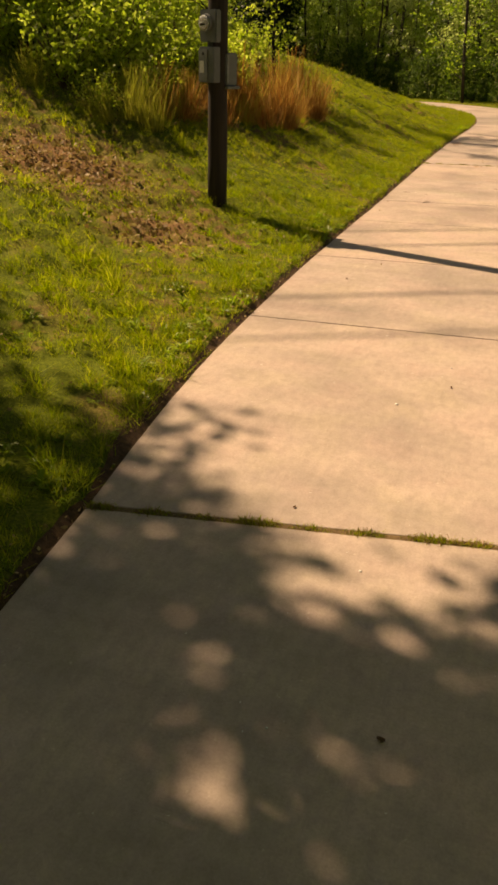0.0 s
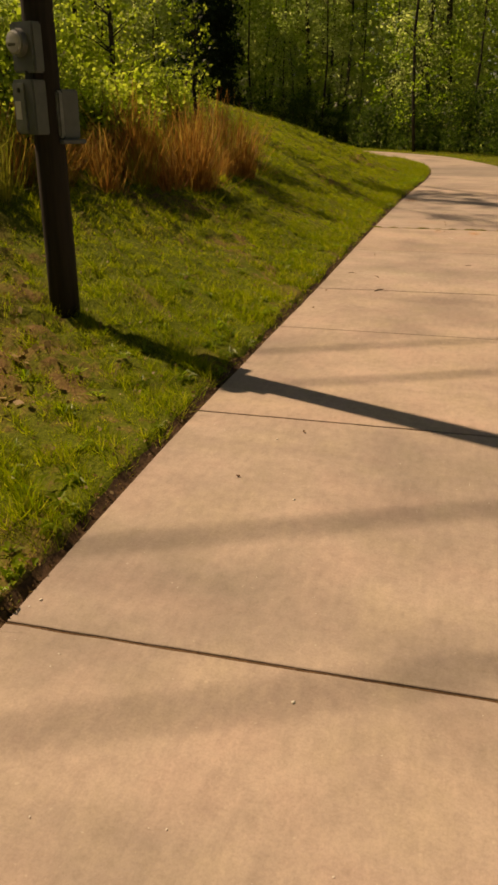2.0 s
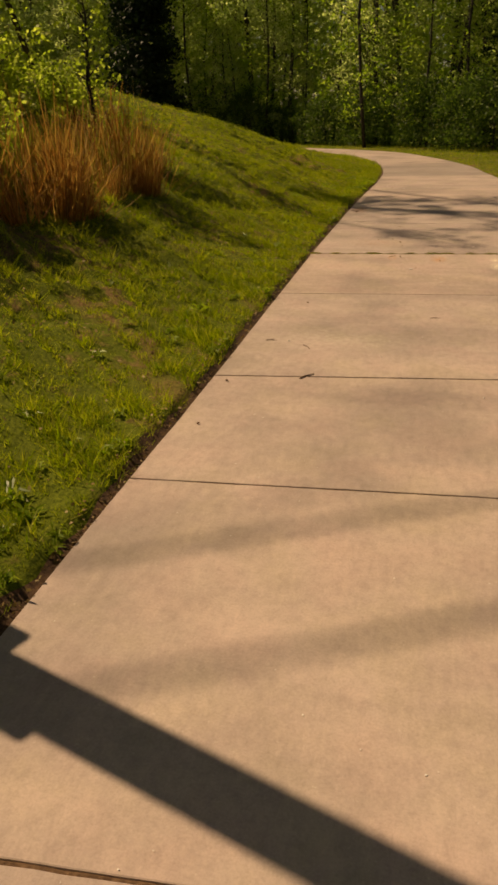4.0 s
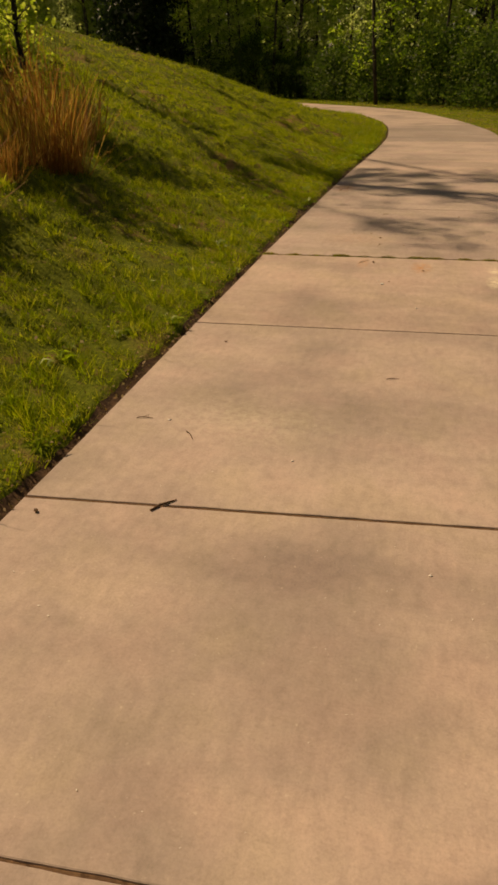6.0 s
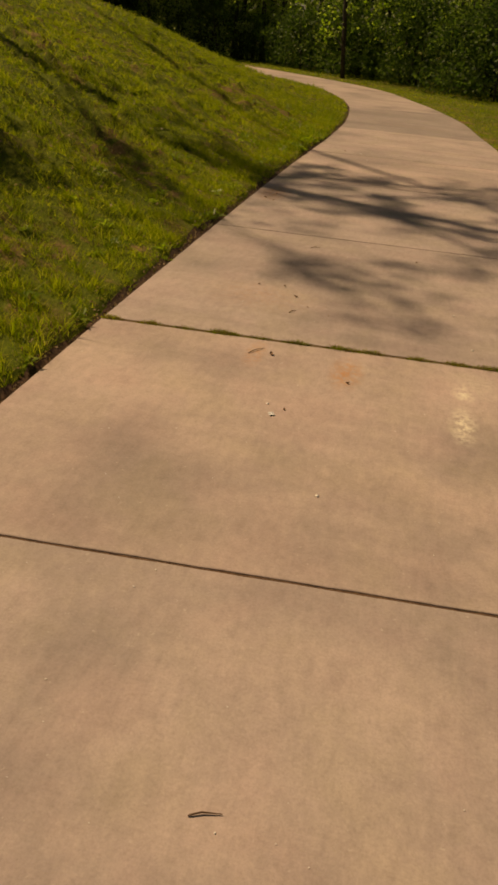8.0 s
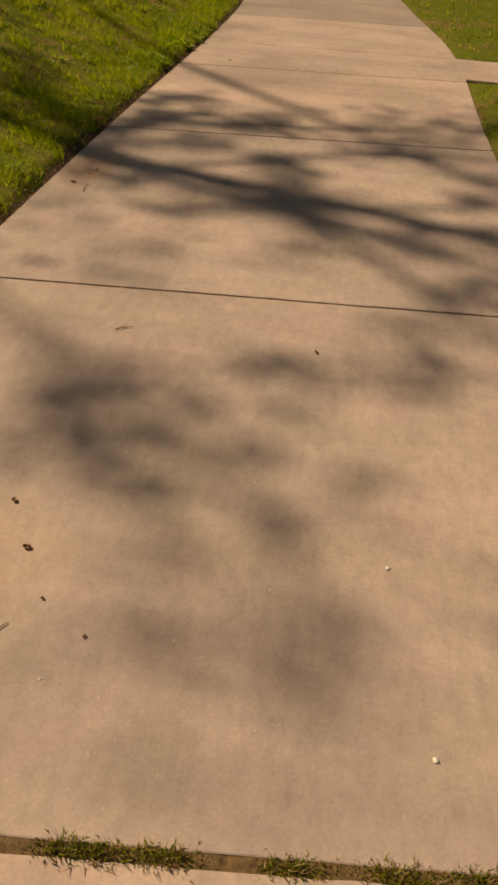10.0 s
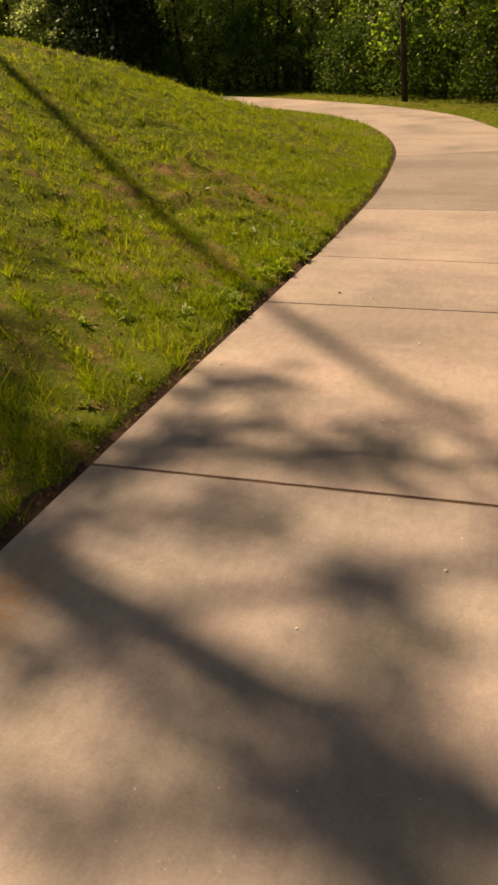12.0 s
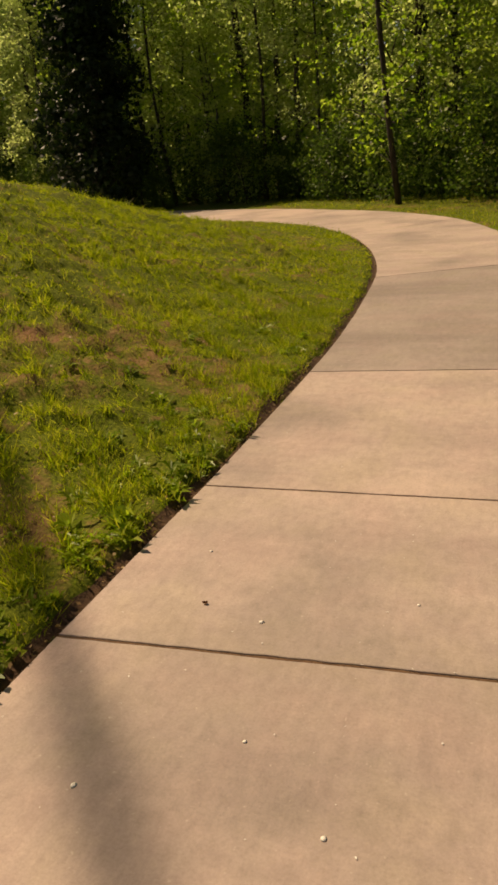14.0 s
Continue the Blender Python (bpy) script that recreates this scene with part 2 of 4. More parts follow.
BANK_D = (0, 0.04, 0.09, 0.5, 1.5, 3, 5, 8, 12, 20, 60)
BANK_Y = (0, 6.5, 11, 16, 25, 31, 40)
BANK_H = ((-0.03, -0.022, 0.03, 0.04, 0.12, 0.35, 0.8, 1.6, 2.6, 3.5, 3.5), (-0.03, -0.022, 0.03, 0.04, 0.16, 0.5, 1.15, 2.1, 3.2, 3.8, 3.8),
          (-0.03, -0.022, 0.03, 0.09, 0.38, 0.95, 1.75, 2.7, 3.6, 4.0, 4.0), (-0.03, -0.022, 0.03, 0.08, 0.36, 0.9, 1.65, 2.6, 3.5, 4.0, 4.0),
          (-0.03, -0.022, 0.03, 0.05, 0.26, 0.71, 1.33, 2.24, 3.15, 3.6, 3.6), (-0.03, -0.022, 0.03, 0.03, 0.14, 0.54, 1.24, 2.06, 3.0, 3.4, 3.4),
          (-0.03, -0.022, 0.03, 0.03, 0.11, 0.45, 1.07, 1.9, 2.8, 3.2, 3.2))


def wave(x, y, f, ph):
    return np.sin(x * f + ph) * np.cos(y * f * 0.83 - ph * 1.7) + 0.6 * np.sin((x + y) * f * 1.71 + 2.1 * ph)


def ground_z(p):
    """The height of the ground, its distance left of the drive and right of it."""
    p = np.asarray(p, float)
    dl, dr = side(LINE_L, p), -side(LINE_R, p)
    prof = np.stack([np.interp(dl, BANK_D, h) for h in BANK_H])
    k = np.clip(np.interp(p[:, 1], BANK_Y, np.arange(len(BANK_Y))), 0, len(BANK_Y) - 1.001)
    i = k.astype(int)
    f = k - i
    f = f * f * (3 - 2 * f)
    bank = prof[i, np.arange(len(p))] * (1 - f) + prof[i + 1, np.arange(len(p))] * f
    bank += np.clip(dl - 0.3, 0, 1.2) * (0.024 * wave(p[:, 0], p[:, 1], 1.9, 0.4) + 0.026 * wave(p[:, 0], p[:, 1], 5.3, 1.1) + 0.036 * wave(p[:, 0] * 0.8, p[:, 1] * 1.5, 11.0, 0.2) * np.clip(0.6 + wave(p[:, 0], p[:, 1], 1.3, 2.2), 0, 1.5)
                                          + 0.02 * wave(p[:, 0], p[:, 1] * 1.3, 19.0, 1.4))
    right = np.interp(dr, (0, 0.3, 3, 12, 40, 200), (-0.008, 0.004, 0.0, -0.5, -1.6, -2)) + np.clip(dr, 0, 1) * 0.012 * wave(p[:, 0], p[:, 1], 2.3, 2.0)
    lane = p[:, 1] + 0.05 * (p[:, 0] - 1.36)
    right -= 0.07 * ((lane > 22.05) & (lane < 23.2) & (p[:, 0] > 1.3) & (p[:, 0] < 13.5))
    z = np.where(dl > 0, bank, np.where(dr > 0, right, -0.1))
    return z, dl, dr


def gz(x, y):
    return float(ground_z([(x, y)])[0][0])


# ---- builders ----


def mesh_from(name, verts, faces, material, smooth_faces=False):
    me = bpy.data.meshes.new(name)
    me.from_pydata([tuple(v) for v in verts], [], faces)
    me.materials.append(material)
    if smooth_faces:
        me.shade_smooth()
    me.update()
    return me


def part(name, bm, material, parent=None, label="", smooth_faces=False):
    """Links a bmesh, or a mesh, as one object under a thing or a part."""
    if isinstance(bm, bpy.types.Mesh):
        me = bm
    else:
        me = bpy.data.meshes.new(name)
        bm.to_mesh(me)
        bm.free()
        me.materials.append(material)
        if smooth_faces:
            me.shade_smooth()
    ob = new(name, me)
    ob.parent = parent
    if label:
        tagged(ob, label)
    return ob


def polys(name, verts, per, material):
    """A mesh of separate faces with per corners each, from an array."""
    n = len(verts) // per
    me = bpy.data.meshes.new(name)
    me.vertices.add(len(verts))
    me.vertices.foreach_set("co", np.ascontiguousarray(verts, dtype=np.float32).ravel())
    me.loops.add(len(verts))
    me.loops.foreach_set("vertex_index", np.arange(len(verts), dtype=np.int32))
    me.polygons.add(n)
    me.polygons.foreach_set("loop_start", np.arange(0, len(verts), per, dtype=np.int32))
    me.update(calc_edges=True)
    me.materials.append(material)
    return me


def box(x0, y0, z0, x1, y1, z1, bevel=0.0, seg=2):
    bm = bmesh.new()
    bmesh.ops.create_cube(bm, size=1, matrix=Matrix.Translation(((x0 + x1) / 2, (y0 + y1) / 2, (z0 + z1) / 2)) @ Matrix.Diagonal((x1 - x0, y1 - y0, z1 - z0, 1)))
    if bevel:
        bmesh.ops.bevel(bm, geom=bm.edges[:], offset=bevel, segments=seg, affect="EDGES")
    return bm


def tube(points, radii, sides=8, bm=None, cap=True):
    bm = bm or bmesh.new()
    rings = []
    pts = [Vector(p) for p in points]
    for i, p in enumerate(pts):
        d = (pts[min(i + 1, len(pts) - 1)] - pts[max(i - 1, 0)]).normalized()
        a = d.orthogonal().normalized() if abs(d.z) < 0.9 else Vector((1, 0, 0)) - d * d.x
        a.normalize()
        b = d.cross(a)
        rings.append([bm.verts.new(p + radii[i] * (math.cos(t) * a + math.sin(t) * b)) for t in (2 * math.pi * k / sides for k in range(sides))])
    for r, s in zip(rings, rings[1:]):
        for k in range(sides):
            bm.faces.new((r[k], r[(k + 1) % sides], s[(k + 1) % sides], s[k]))
    if cap:
        bm.faces.new(rings[0][::-1])
        bm.faces.new(rings[-1])
    return bm


def leaf_quads(centres, size, r, droop=0.3):
    """Pointed leaves in random directions: four corners each."""
    n = len(centres)
    a = r.normal(size=(n, 3))
    a[:, 2] = a[:, 2] * 0.7 - droop
    a /= np.linalg.norm(a, axis=1)[:, None]
    b = np.cross(a, r.normal(size=(n, 3)))
    b /= np.linalg.norm(b, axis=1)[:, None] + 1e-9
    s = (size * r.uniform(0.6, 1.3, n))[:, None]
    v = np.empty((n, 4, 3))
    v[:, 0], v[:, 2] = centres - a * s * 0.5, centres + a * s * 0.5
    v[:, 1], v[:, 3] = centres + b * s * 0.33 - a * s * 0.08, centres - b * s * 0.33 - a * s * 0.08
    return v.reshape(-1, 3)


# ---- ground ----


def bare(p):
    """How bare the soil is, 0 to 1."""
    x, y = p[:, 0], p[:, 1]
    v = np.exp(-(((x + 4.8) / 0.9) ** 2 + ((y - 7.2) / 0.8) ** 2)) * 1.2
    v += np.exp(-(((x + 3.2) / 0.45) ** 2 + ((y - 6.3) / 0.6) ** 2)) * 0.75
    v += np.exp(-(((x + 3.5) / 0.2) ** 2 + ((y - 24.5) / 0.25) ** 2))
    v += 0.5 * np.clip(wave(x, y, 3.3, 0.8) - 0.75, 0, 1)
    return np.clip(v, 0, 0.95)


gx = np.unique(np.round(np.r_[-900, -500, -250, -120, np.arange(-80, -24, 4.0), np.arange(-24, -9, 0.6), np.arange(-9, -1.8, 0.09), np.arange(-1.8, -1.0, 0.03), np.arange(-1, 3, 0.2), np.arange(3, 12, 0.6), np.arange(12, 60, 4.0), 60, 120, 250, 500, 900], 3))
gy = np.unique(np.round(np.r_[-900, -400, -150, -60, np.arange(-30, -4, 2.0), np.arange(-4, 2, 0.2), np.arange(2, 28, 0.1), np.arange(28, 30, 0.2), np.arange(30, 44, 0.3), np.arange(44, 80, 2.0), 80, 100, 150, 300, 600, 1200], 3))
GX, GY = np.meshgrid(gx, gy)
gp = np.stack([GX.ravel(), GY.ravel()], -1)
gh = ground_z(gp)[0]
nx, ny = len(gx), len(gy)
idx = np.arange(nx * ny).reshape(ny, nx)
quads = np.stack([idx[:-1, :-1], idx[:-1, 1:], idx[1:, 1:], idx[1:, :-1]], -1).reshape(-1, 4)
ground = new("ground", mesh_from("ground", np.c_[gp, gh], quads.tolist(), M_SOIL, True))
worn = ground.data.attributes.new("bare_soil", "FLOAT", "POINT")
worn.data.foreach_set("value", np.where(np.abs(gp[:, 0] + 5) < 20, bare(gp), 0).astype(np.float32))
tagged(ground, "grassy bank and lawn with brown bare patches", "ground", kind="structure")

# ---- drive ----
drive = tagged(new("road"), "tan broom-finished concrete drive cut into slabs by joints", "road", kind="structure")
# place of each joint, how far its end at the other edge is shifted, gap
JOINTS = ((-5.2, 0.4, 0.012), (-2.9, 0.4, 0.012), (-0.5, 0.5, 0.012), (2.0, 0.56, 0.032), (4.64, 0.21, 0.012), (6.62, 0.21, 0.012), (8.52, 0.22, 0.009),
          (10.0, 0.34, 0.016), (12.34, 0.25, 0.012), (14.39, 0.23, 0.03), (16.87, 0.19, 0.013), (19.43, 0.28, 0.016), (21.76, 0.28, 0.014),
          (23.03, 0.16, 0.011), (25.0, 0.09, 0.014), (28.9, 0.1, 0.014), (33.6, 0, 0.014), (38, 0, 0.014), (42.5, 0, 0.014), (47, 0, 0.014), (54, 0, 0.014), (62, 0, 0.014), (94, 0, 0.01))


def slab(u0, s0, g0, u1, s1, g1, material):
    """A slab between two joints, with a rounded upper edge."""
    steps = max(4, int((u1 - u0) / 0.45))
    left, right = [], []
    for k in range(steps + 1):
        f = k / steps
        ul = u0 + g0 / 2 + (u1 - g1 / 2 - u0 - g0 / 2) * f
        ur = ul + s0 * (1 - f) + s1 * f
        left.append(edge_l(ul))
        right.append(edge_r(ur))
    wob = [0.006 * noise.noise(Vector((0.0, p[1] * 2.2, 3.0))) + 0.004 * noise.noise(Vector((1.0, p[1] * 9, 3.0))) for p in left]
    left = [p + np.array((w, 0)) for p, w in zip(left, wob)]


    def worn_end(a, b, seed):
        """Points along a joint from a to b, a few millimetres off the straight line."""
        out = []
        for k in range(1, 40):
            q = Vector((*a, 0)).lerp(Vector((*b, 0)), k / 40)
            q.y += 0.0035 * noise.noise(Vector((k * 0.9, seed, 0))) + 0.002 * noise.noise(Vector((k * 3.1, seed, 5)))
            out.append(q)
        return out
    outline = [Vector((*p, 0)) for p in left] + worn_end(left[-1], right[-1], u1) + [Vector((*p, 0)) for p in right[::-1]] + worn_end(right[0], left[0], u0 + 0.5)
    n = len(outline)
    bm = bmesh.new()

    def ring(z, inset):
        out = []
        for i, p in enumerate(outline):
            a, b = outline[i - 1], outline[(i + 1) % n]
            e1, e2 = (p - a).normalized(), (b - p).normalized()
            q = Vector((e1.y + e2.y, -e1.x - e2.x, 0))
            q = q.normalized() * (1.35 if e1.dot(e2) < 0.5 else 1.0)
            out.append(bm.verts.new(p + q * inset + Vector((0, 0, z))))
        return out
    rings = [ring(-0.11, 0), ring(-0.008, 0), ring(-0.002, 0.0012), ring(0, 0.0045)]
    # outline runs clockwise seen from above on the left side first
    for r, s in zip(rings, rings[1:]):
        for i in range(n):
            bm.faces.new((r[i], r[(i + 1) % n], s[(i + 1) % n], s[i]))
    top = rings[-1]
    bm.faces.new(top)
    bmesh.ops.recalc_face_normals(bm, faces=bm.faces[:])
    return part("slab", bm, material, drive)


for (u0, s0, g0), (u1, s1, g1) in zip(JOINTS, JOINTS[1:]):
    slab(u0, s0, g0, u1, s1, g1, M_CONC_GREY if u0 == 25.0 else M_CONC)

# the narrow walk that joins the drive
walkway = tagged(new("pavement"), "narrow pale concrete walk joining the drive", "path", kind="structure")
for k in range(8):
    x0, x1 = 1.36 + k * 1.5, 1.36 + (k + 1) * 1.5 - 0.012
    bm = box(x0, 22.1, -0.1, x1, 23.15, 0.004, 0.008)
    for v in bm.verts:
        v.co.y -= 0.05 * (v.co.x - 1.36)
        v.co.z += float(np.interp(v.co.x - 1.3, (0, 3, 12), (0, 0.0, -0.42)))
    part("slab", bm, M_CONC, walkway)

# ---- utility pole ----
PX, PY = -3.1, 7.7
PZ = gz(PX, PY)
LEAN = (radians(-0.3), radians(1.0), 0)


def utility_pole():
    t = tagged(new("utility_pole"), "dark creosoted wooden service pole standing in the grass", "pole")
    t.location, t.rotation_euler = (PX, PY, PZ), LEAN
    bm = tube([(0, 0, -0.3), (0.004, 0, 0.4), (0.0, 0.0, 1.5), (-0.01, 0, 3.5), (-0.02, 0, 6.2)], [0.112, 0.108, 0.103, 0.098, 0.092], 20)
    part("shaft", bm, M_POLE, t, smooth_faces=True)
    return t


utility_pole()


def meter_box():
    t = tagged(new("electric_meter"), "grey metal meter box with round glass meter on the pole", "electric meter")
    t.location = (PX - 0.03, PY - 0.04, PZ)
    t.rotation_euler = (LEAN[0], LEAN[1], radians(-20))
    part("body", box(-0.12, -0.085, 1.58, 0.11, 0.0, 1.87, 0.012), M_GREYBOX, t)
    y90 = Matrix.Rotation(radians(90), 4, "X")
    collar = bmesh.new()
    bmesh.ops.create_cone(collar, cap_ends=True, segments=32, radius1=0.084, radius2=0.08, depth=0.04, matrix=Matrix.Translation((-0.02, -0.10, 1.75)) @ y90)
    part("collar", collar, M_GALV, t)
    face = bmesh.new()
    bmesh.ops.create_uvsphere(face, u_segments=24, v_segments=12, radius=0.074, matrix=Matrix.Translation((-0.02, -0.115, 1.75)) @ Matrix.Diagonal((1, 0.75, 1, 1)))
    part("glass_cover", face, m_glass, t, "domed glass meter cover", True)
    dial = bmesh.new()
    bmesh.ops.create_cone(dial, cap_ends=True, segments=24, radius1=0.058, radius2=0.058, depth=0.03, matrix=Matrix.Translation((-0.02, -0.125, 1.75)) @ y90)
    part("dial", dial, M_PAPER, t)
    part("name_plate", box(-0.05, -0.1435, 1.73, 0.01, -0.1405, 1.745), M_DARK, t)
    part("nipple", tube([(0, -0.05, 1.53), (0, -0.05, 1.61)], [0.03, 0.03], 12), M_DARK, t)
    return t


def breaker_box():
    t = tagged(new("breaker_box"), "grey steel breaker panel below the meter on the pole", "breaker box")
    t.location = (PX - 0.03, PY - 0.04, PZ)
    t.rotation_euler = (LEAN[0], LEAN[1], radians(-20))
    part("body", box(-0.11, -0.11, 1.21, 0.10, 0.0, 1.54, 0.008), M_GREYBOX, t)
    door = part("door", box(-0.104, -0.122, 1.22, 0.02, -0.108, 1.52, 0.005), M_GALV, t)
    part("label", box(-0.085, -0.1245, 1.3, -0.025, -0.1225, 1.41), M_PAPER, door, "faded paper label")
    part("latch", box(-0.05, -0.130, 1.46, -0.02, -0.120, 1.49, 0.004), M_DARK, door)
    return t


def socket_box():
    t = tagged(new("outlet_box"), "weathered grey outlet box with sloped hood on the pole", "outlet box")
    t.location = (PX + 0.045, PY + 0.15, PZ)
    t.rotation_euler = (LEAN[0], LEAN[1], radians(-20))
    part("body", box(0.0, -0.10, 1.18, 0.11, 0.05, 1.49, 0.01), M_GREYBOX, t)
    part("hood", box(0.015, -0.15, 1.19, 0.13, -0.098, 1.48, 0.012), M_GALV, t)
    part("bottom_flange", box(-0.02, -0.15, 1.15, 0.15, 0.06, 1.178, 0.006), M_GREYBOX, t)
    return t


meter_box()
breaker_box()
socket_box()

# ---- overhead line ----
M_CABLE = plain("black_cable", (0.015, 0.015, 0.015), (0.03, 0.03, 0.03), 20, 0.6)
LINE_DIR = Vector((1, 0.5, 0)).normalized()


def line_pole(x, y, height):
    """A tall pole with a cross-arm and insulators, well off the drive."""
    t = tagged(new("utility_pole"), "tall dark wooden line pole carrying overhead cables", "pole", "line poles")
    part("shaft", tube([(0, 0, -0.5), (0, 0, height * 0.5), (0, 0, height)], [0.17, 0.14, 0.11], 16), M_POLE, t, smooth_faces=True)
    arm = box(-1.9, -0.06, height - 0.9, 1.9, 0.06, height - 0.75, 0.01)
    part("crossarm", arm, M_POLE, t)
    for u in (-1.65, -0.72, 0.98, 1.69):
        part("insulator", tube([(u, 0, height - 0.76), (u, 0, height - 0.66), (u, 0, height - 0.60)], [0.045, 0.05, 0.025], 10), M_GALV, t)
    t.matrix_basis = pose(x, y, gz(x, y), 0, 0, math.degrees(math.atan2(LINE_DIR.y, LINE_DIR.x)) + 90)
    return t


def cable(offset, a, b, z0, z1, radius):
    side_way = Vector((-LINE_DIR.y, LINE_DIR.x, 0))
    a, b = a + side_way * offset, b + side_way * offset
    pts = [a.lerp(b, f / 24) + Vector((0, 0, z0 + (z1 - z0) * f / 24 - 1.6 * (f / 24) * (1 - f / 24))) for f in range(25)]
    ob = part("overhead_cable", tube(pts, [radius] * 25, 6), M_CABLE, smooth_faces=True)
    tagged(ob, "black overhead cable strung between two line poles", "cable", "overhead cables")


LINE_H = 10.5
line_a, line_b = Vector((-25.2, 3.15, 0)), Vector((10.8, 21.15, 0))
za, zb = gz(line_a.x, line_a.y), gz(line_b.x, line_b.y)
line_pole(line_a.x, line_a.y, LINE_H)
line_pole(line_b.x, line_b.y, LINE_H + 4.5)
for off, rad in ((-1.65, 0.018), (-0.72, 0.024), (0.98, 0.022), (1.69, 0.020)):
    cable(off, line_a, line_b, za + LINE_H - 0.6, zb + LINE_H + 3.9, rad)

# ---- grass ----


def scatter(n, lo, hi):
    return rng.uniform(lo, hi, (n, 2))


def blades(name, p, height, width, material, label, lean=0.5):
    z = ground_z(p)[0]
    n = len(p)
    a = rng.uniform(0, 2 * np.pi, n)
    tuft = np.clip(0.72 + 0.55 * wave(p[:, 0], p[:, 1] * 1.4, 8.0, 0.7) + 0.45 * wave(p[:, 0], p[:, 1], 19.0, 1.9) + 0.3 * wave(p[:, 0], p[:, 1], 2.1, 0.9), 0.15, 2.4)
    h = height * rng.uniform(0.45, 1.25, n) * tuft
    w = width * rng.uniform(0.7, 1.3, n)
    tip = rng.normal(0, lean, (n, 2)) * h[:, None]
    v = np.empty((n, 3, 3))
    base = np.c_[p, z - 0.01]
    off = np.c_[np.cos(a), np.sin(a), np.zeros(n)] * w[:, None] / 2
    v[:, 0], v[:, 1] = base - off, base + off
    v[:, 2] = base + np.c_[tip, h]
    ob = new(name, polys(name, v.reshape(-1, 3), 3, material))
    return tagged(ob, label, "grass", kind="stuff")


def lawn(n, lo, hi, dmin, dmax, right=False):
    p = scatter(n, lo, hi)
    _, dl, dr = ground_z(p)
    d = dr if right else dl
    edge = 0.035 + 0.045 * np.abs(wave(p[:, 0], p[:, 1], 4.0, 0.3)) * (0.5 + np.abs(wave(p[:, 0], p[:, 1], 13.0, 1.3)))
    keep = (d > np.maximum(dmin, edge)) & (d < dmax) & (rng.uniform(size=n) > bare(p)) & ((d < 0) | (rng.uniform(size=n) > 0.5 * np.clip(wave(p[:, 0], p[:, 1], 7.0, 1.3), 0, 1)))
    if right:
        keep &= ~((p[:, 1] < 23.17 - 0.05 * (p[:, 0] - 1.36)) & (p[:, 1] > 22.08 - 0.05 * (p[:, 0] - 1.36)))
    return p[keep]


MOWN, BESIDE = "short green mown grass on the bank", "short green mown grass beside the drive"
blades("lawn_grass", lawn(460000, (-4.3, -0.5), (-1.0, 28), 0, 2.2), 0.058, 0.006, M_GRASS, MOWN, 0.7)
blades("lawn_grass", lawn(330000, (-7.0, 2), (-3.0, 32), 2.2, 5.0), 0.055, 0.010, M_GRASS, MOWN, 0.7)
blades("lawn_grass", lawn(230000, (-16, 4), (-2, 44), 5.0, 12), 0.06, 0.018, M_GRASS, MOWN, 0.7)
blades("lawn_grass", lawn(110000, (-8, 27), (-1, 41), 0, 5.0), 0.05, 0.013, M_GRASS, MOWN, 0.7)
blades("lawn_grass", lawn(240000, (-8, 14), (12, 46), 0, 9, True), 0.055, 0.016, M_GRASS, BESIDE, 0.7)
blades("lawn_grass", lawn(60000, (-2.4, 0), (-1.0, 27), 0, 0.55), 0.10, 0.006, M_GRASS, "longer green grass along the edge of the drive", 0.5)


def tufts(n, per):
    """Knots of longer grass that stand out of the mown bank."""
    c = lawn(n, (-8, 2), (-1.5, 33), 0.25, 6.5)
    k = np.repeat(np.arange(len(c)), per)
    p = c[k] + rng.normal(0, 0.035, (len(k), 2)) * rng.uniform(0.6, 1.6, len(c))[k][:, None]
    return p


blades("grass_tufts", tufts(3600, 34), 0.10, 0.007, M_GRASS, "knots of longer grass on the mown bank", 0.6)

# ---- woods ----


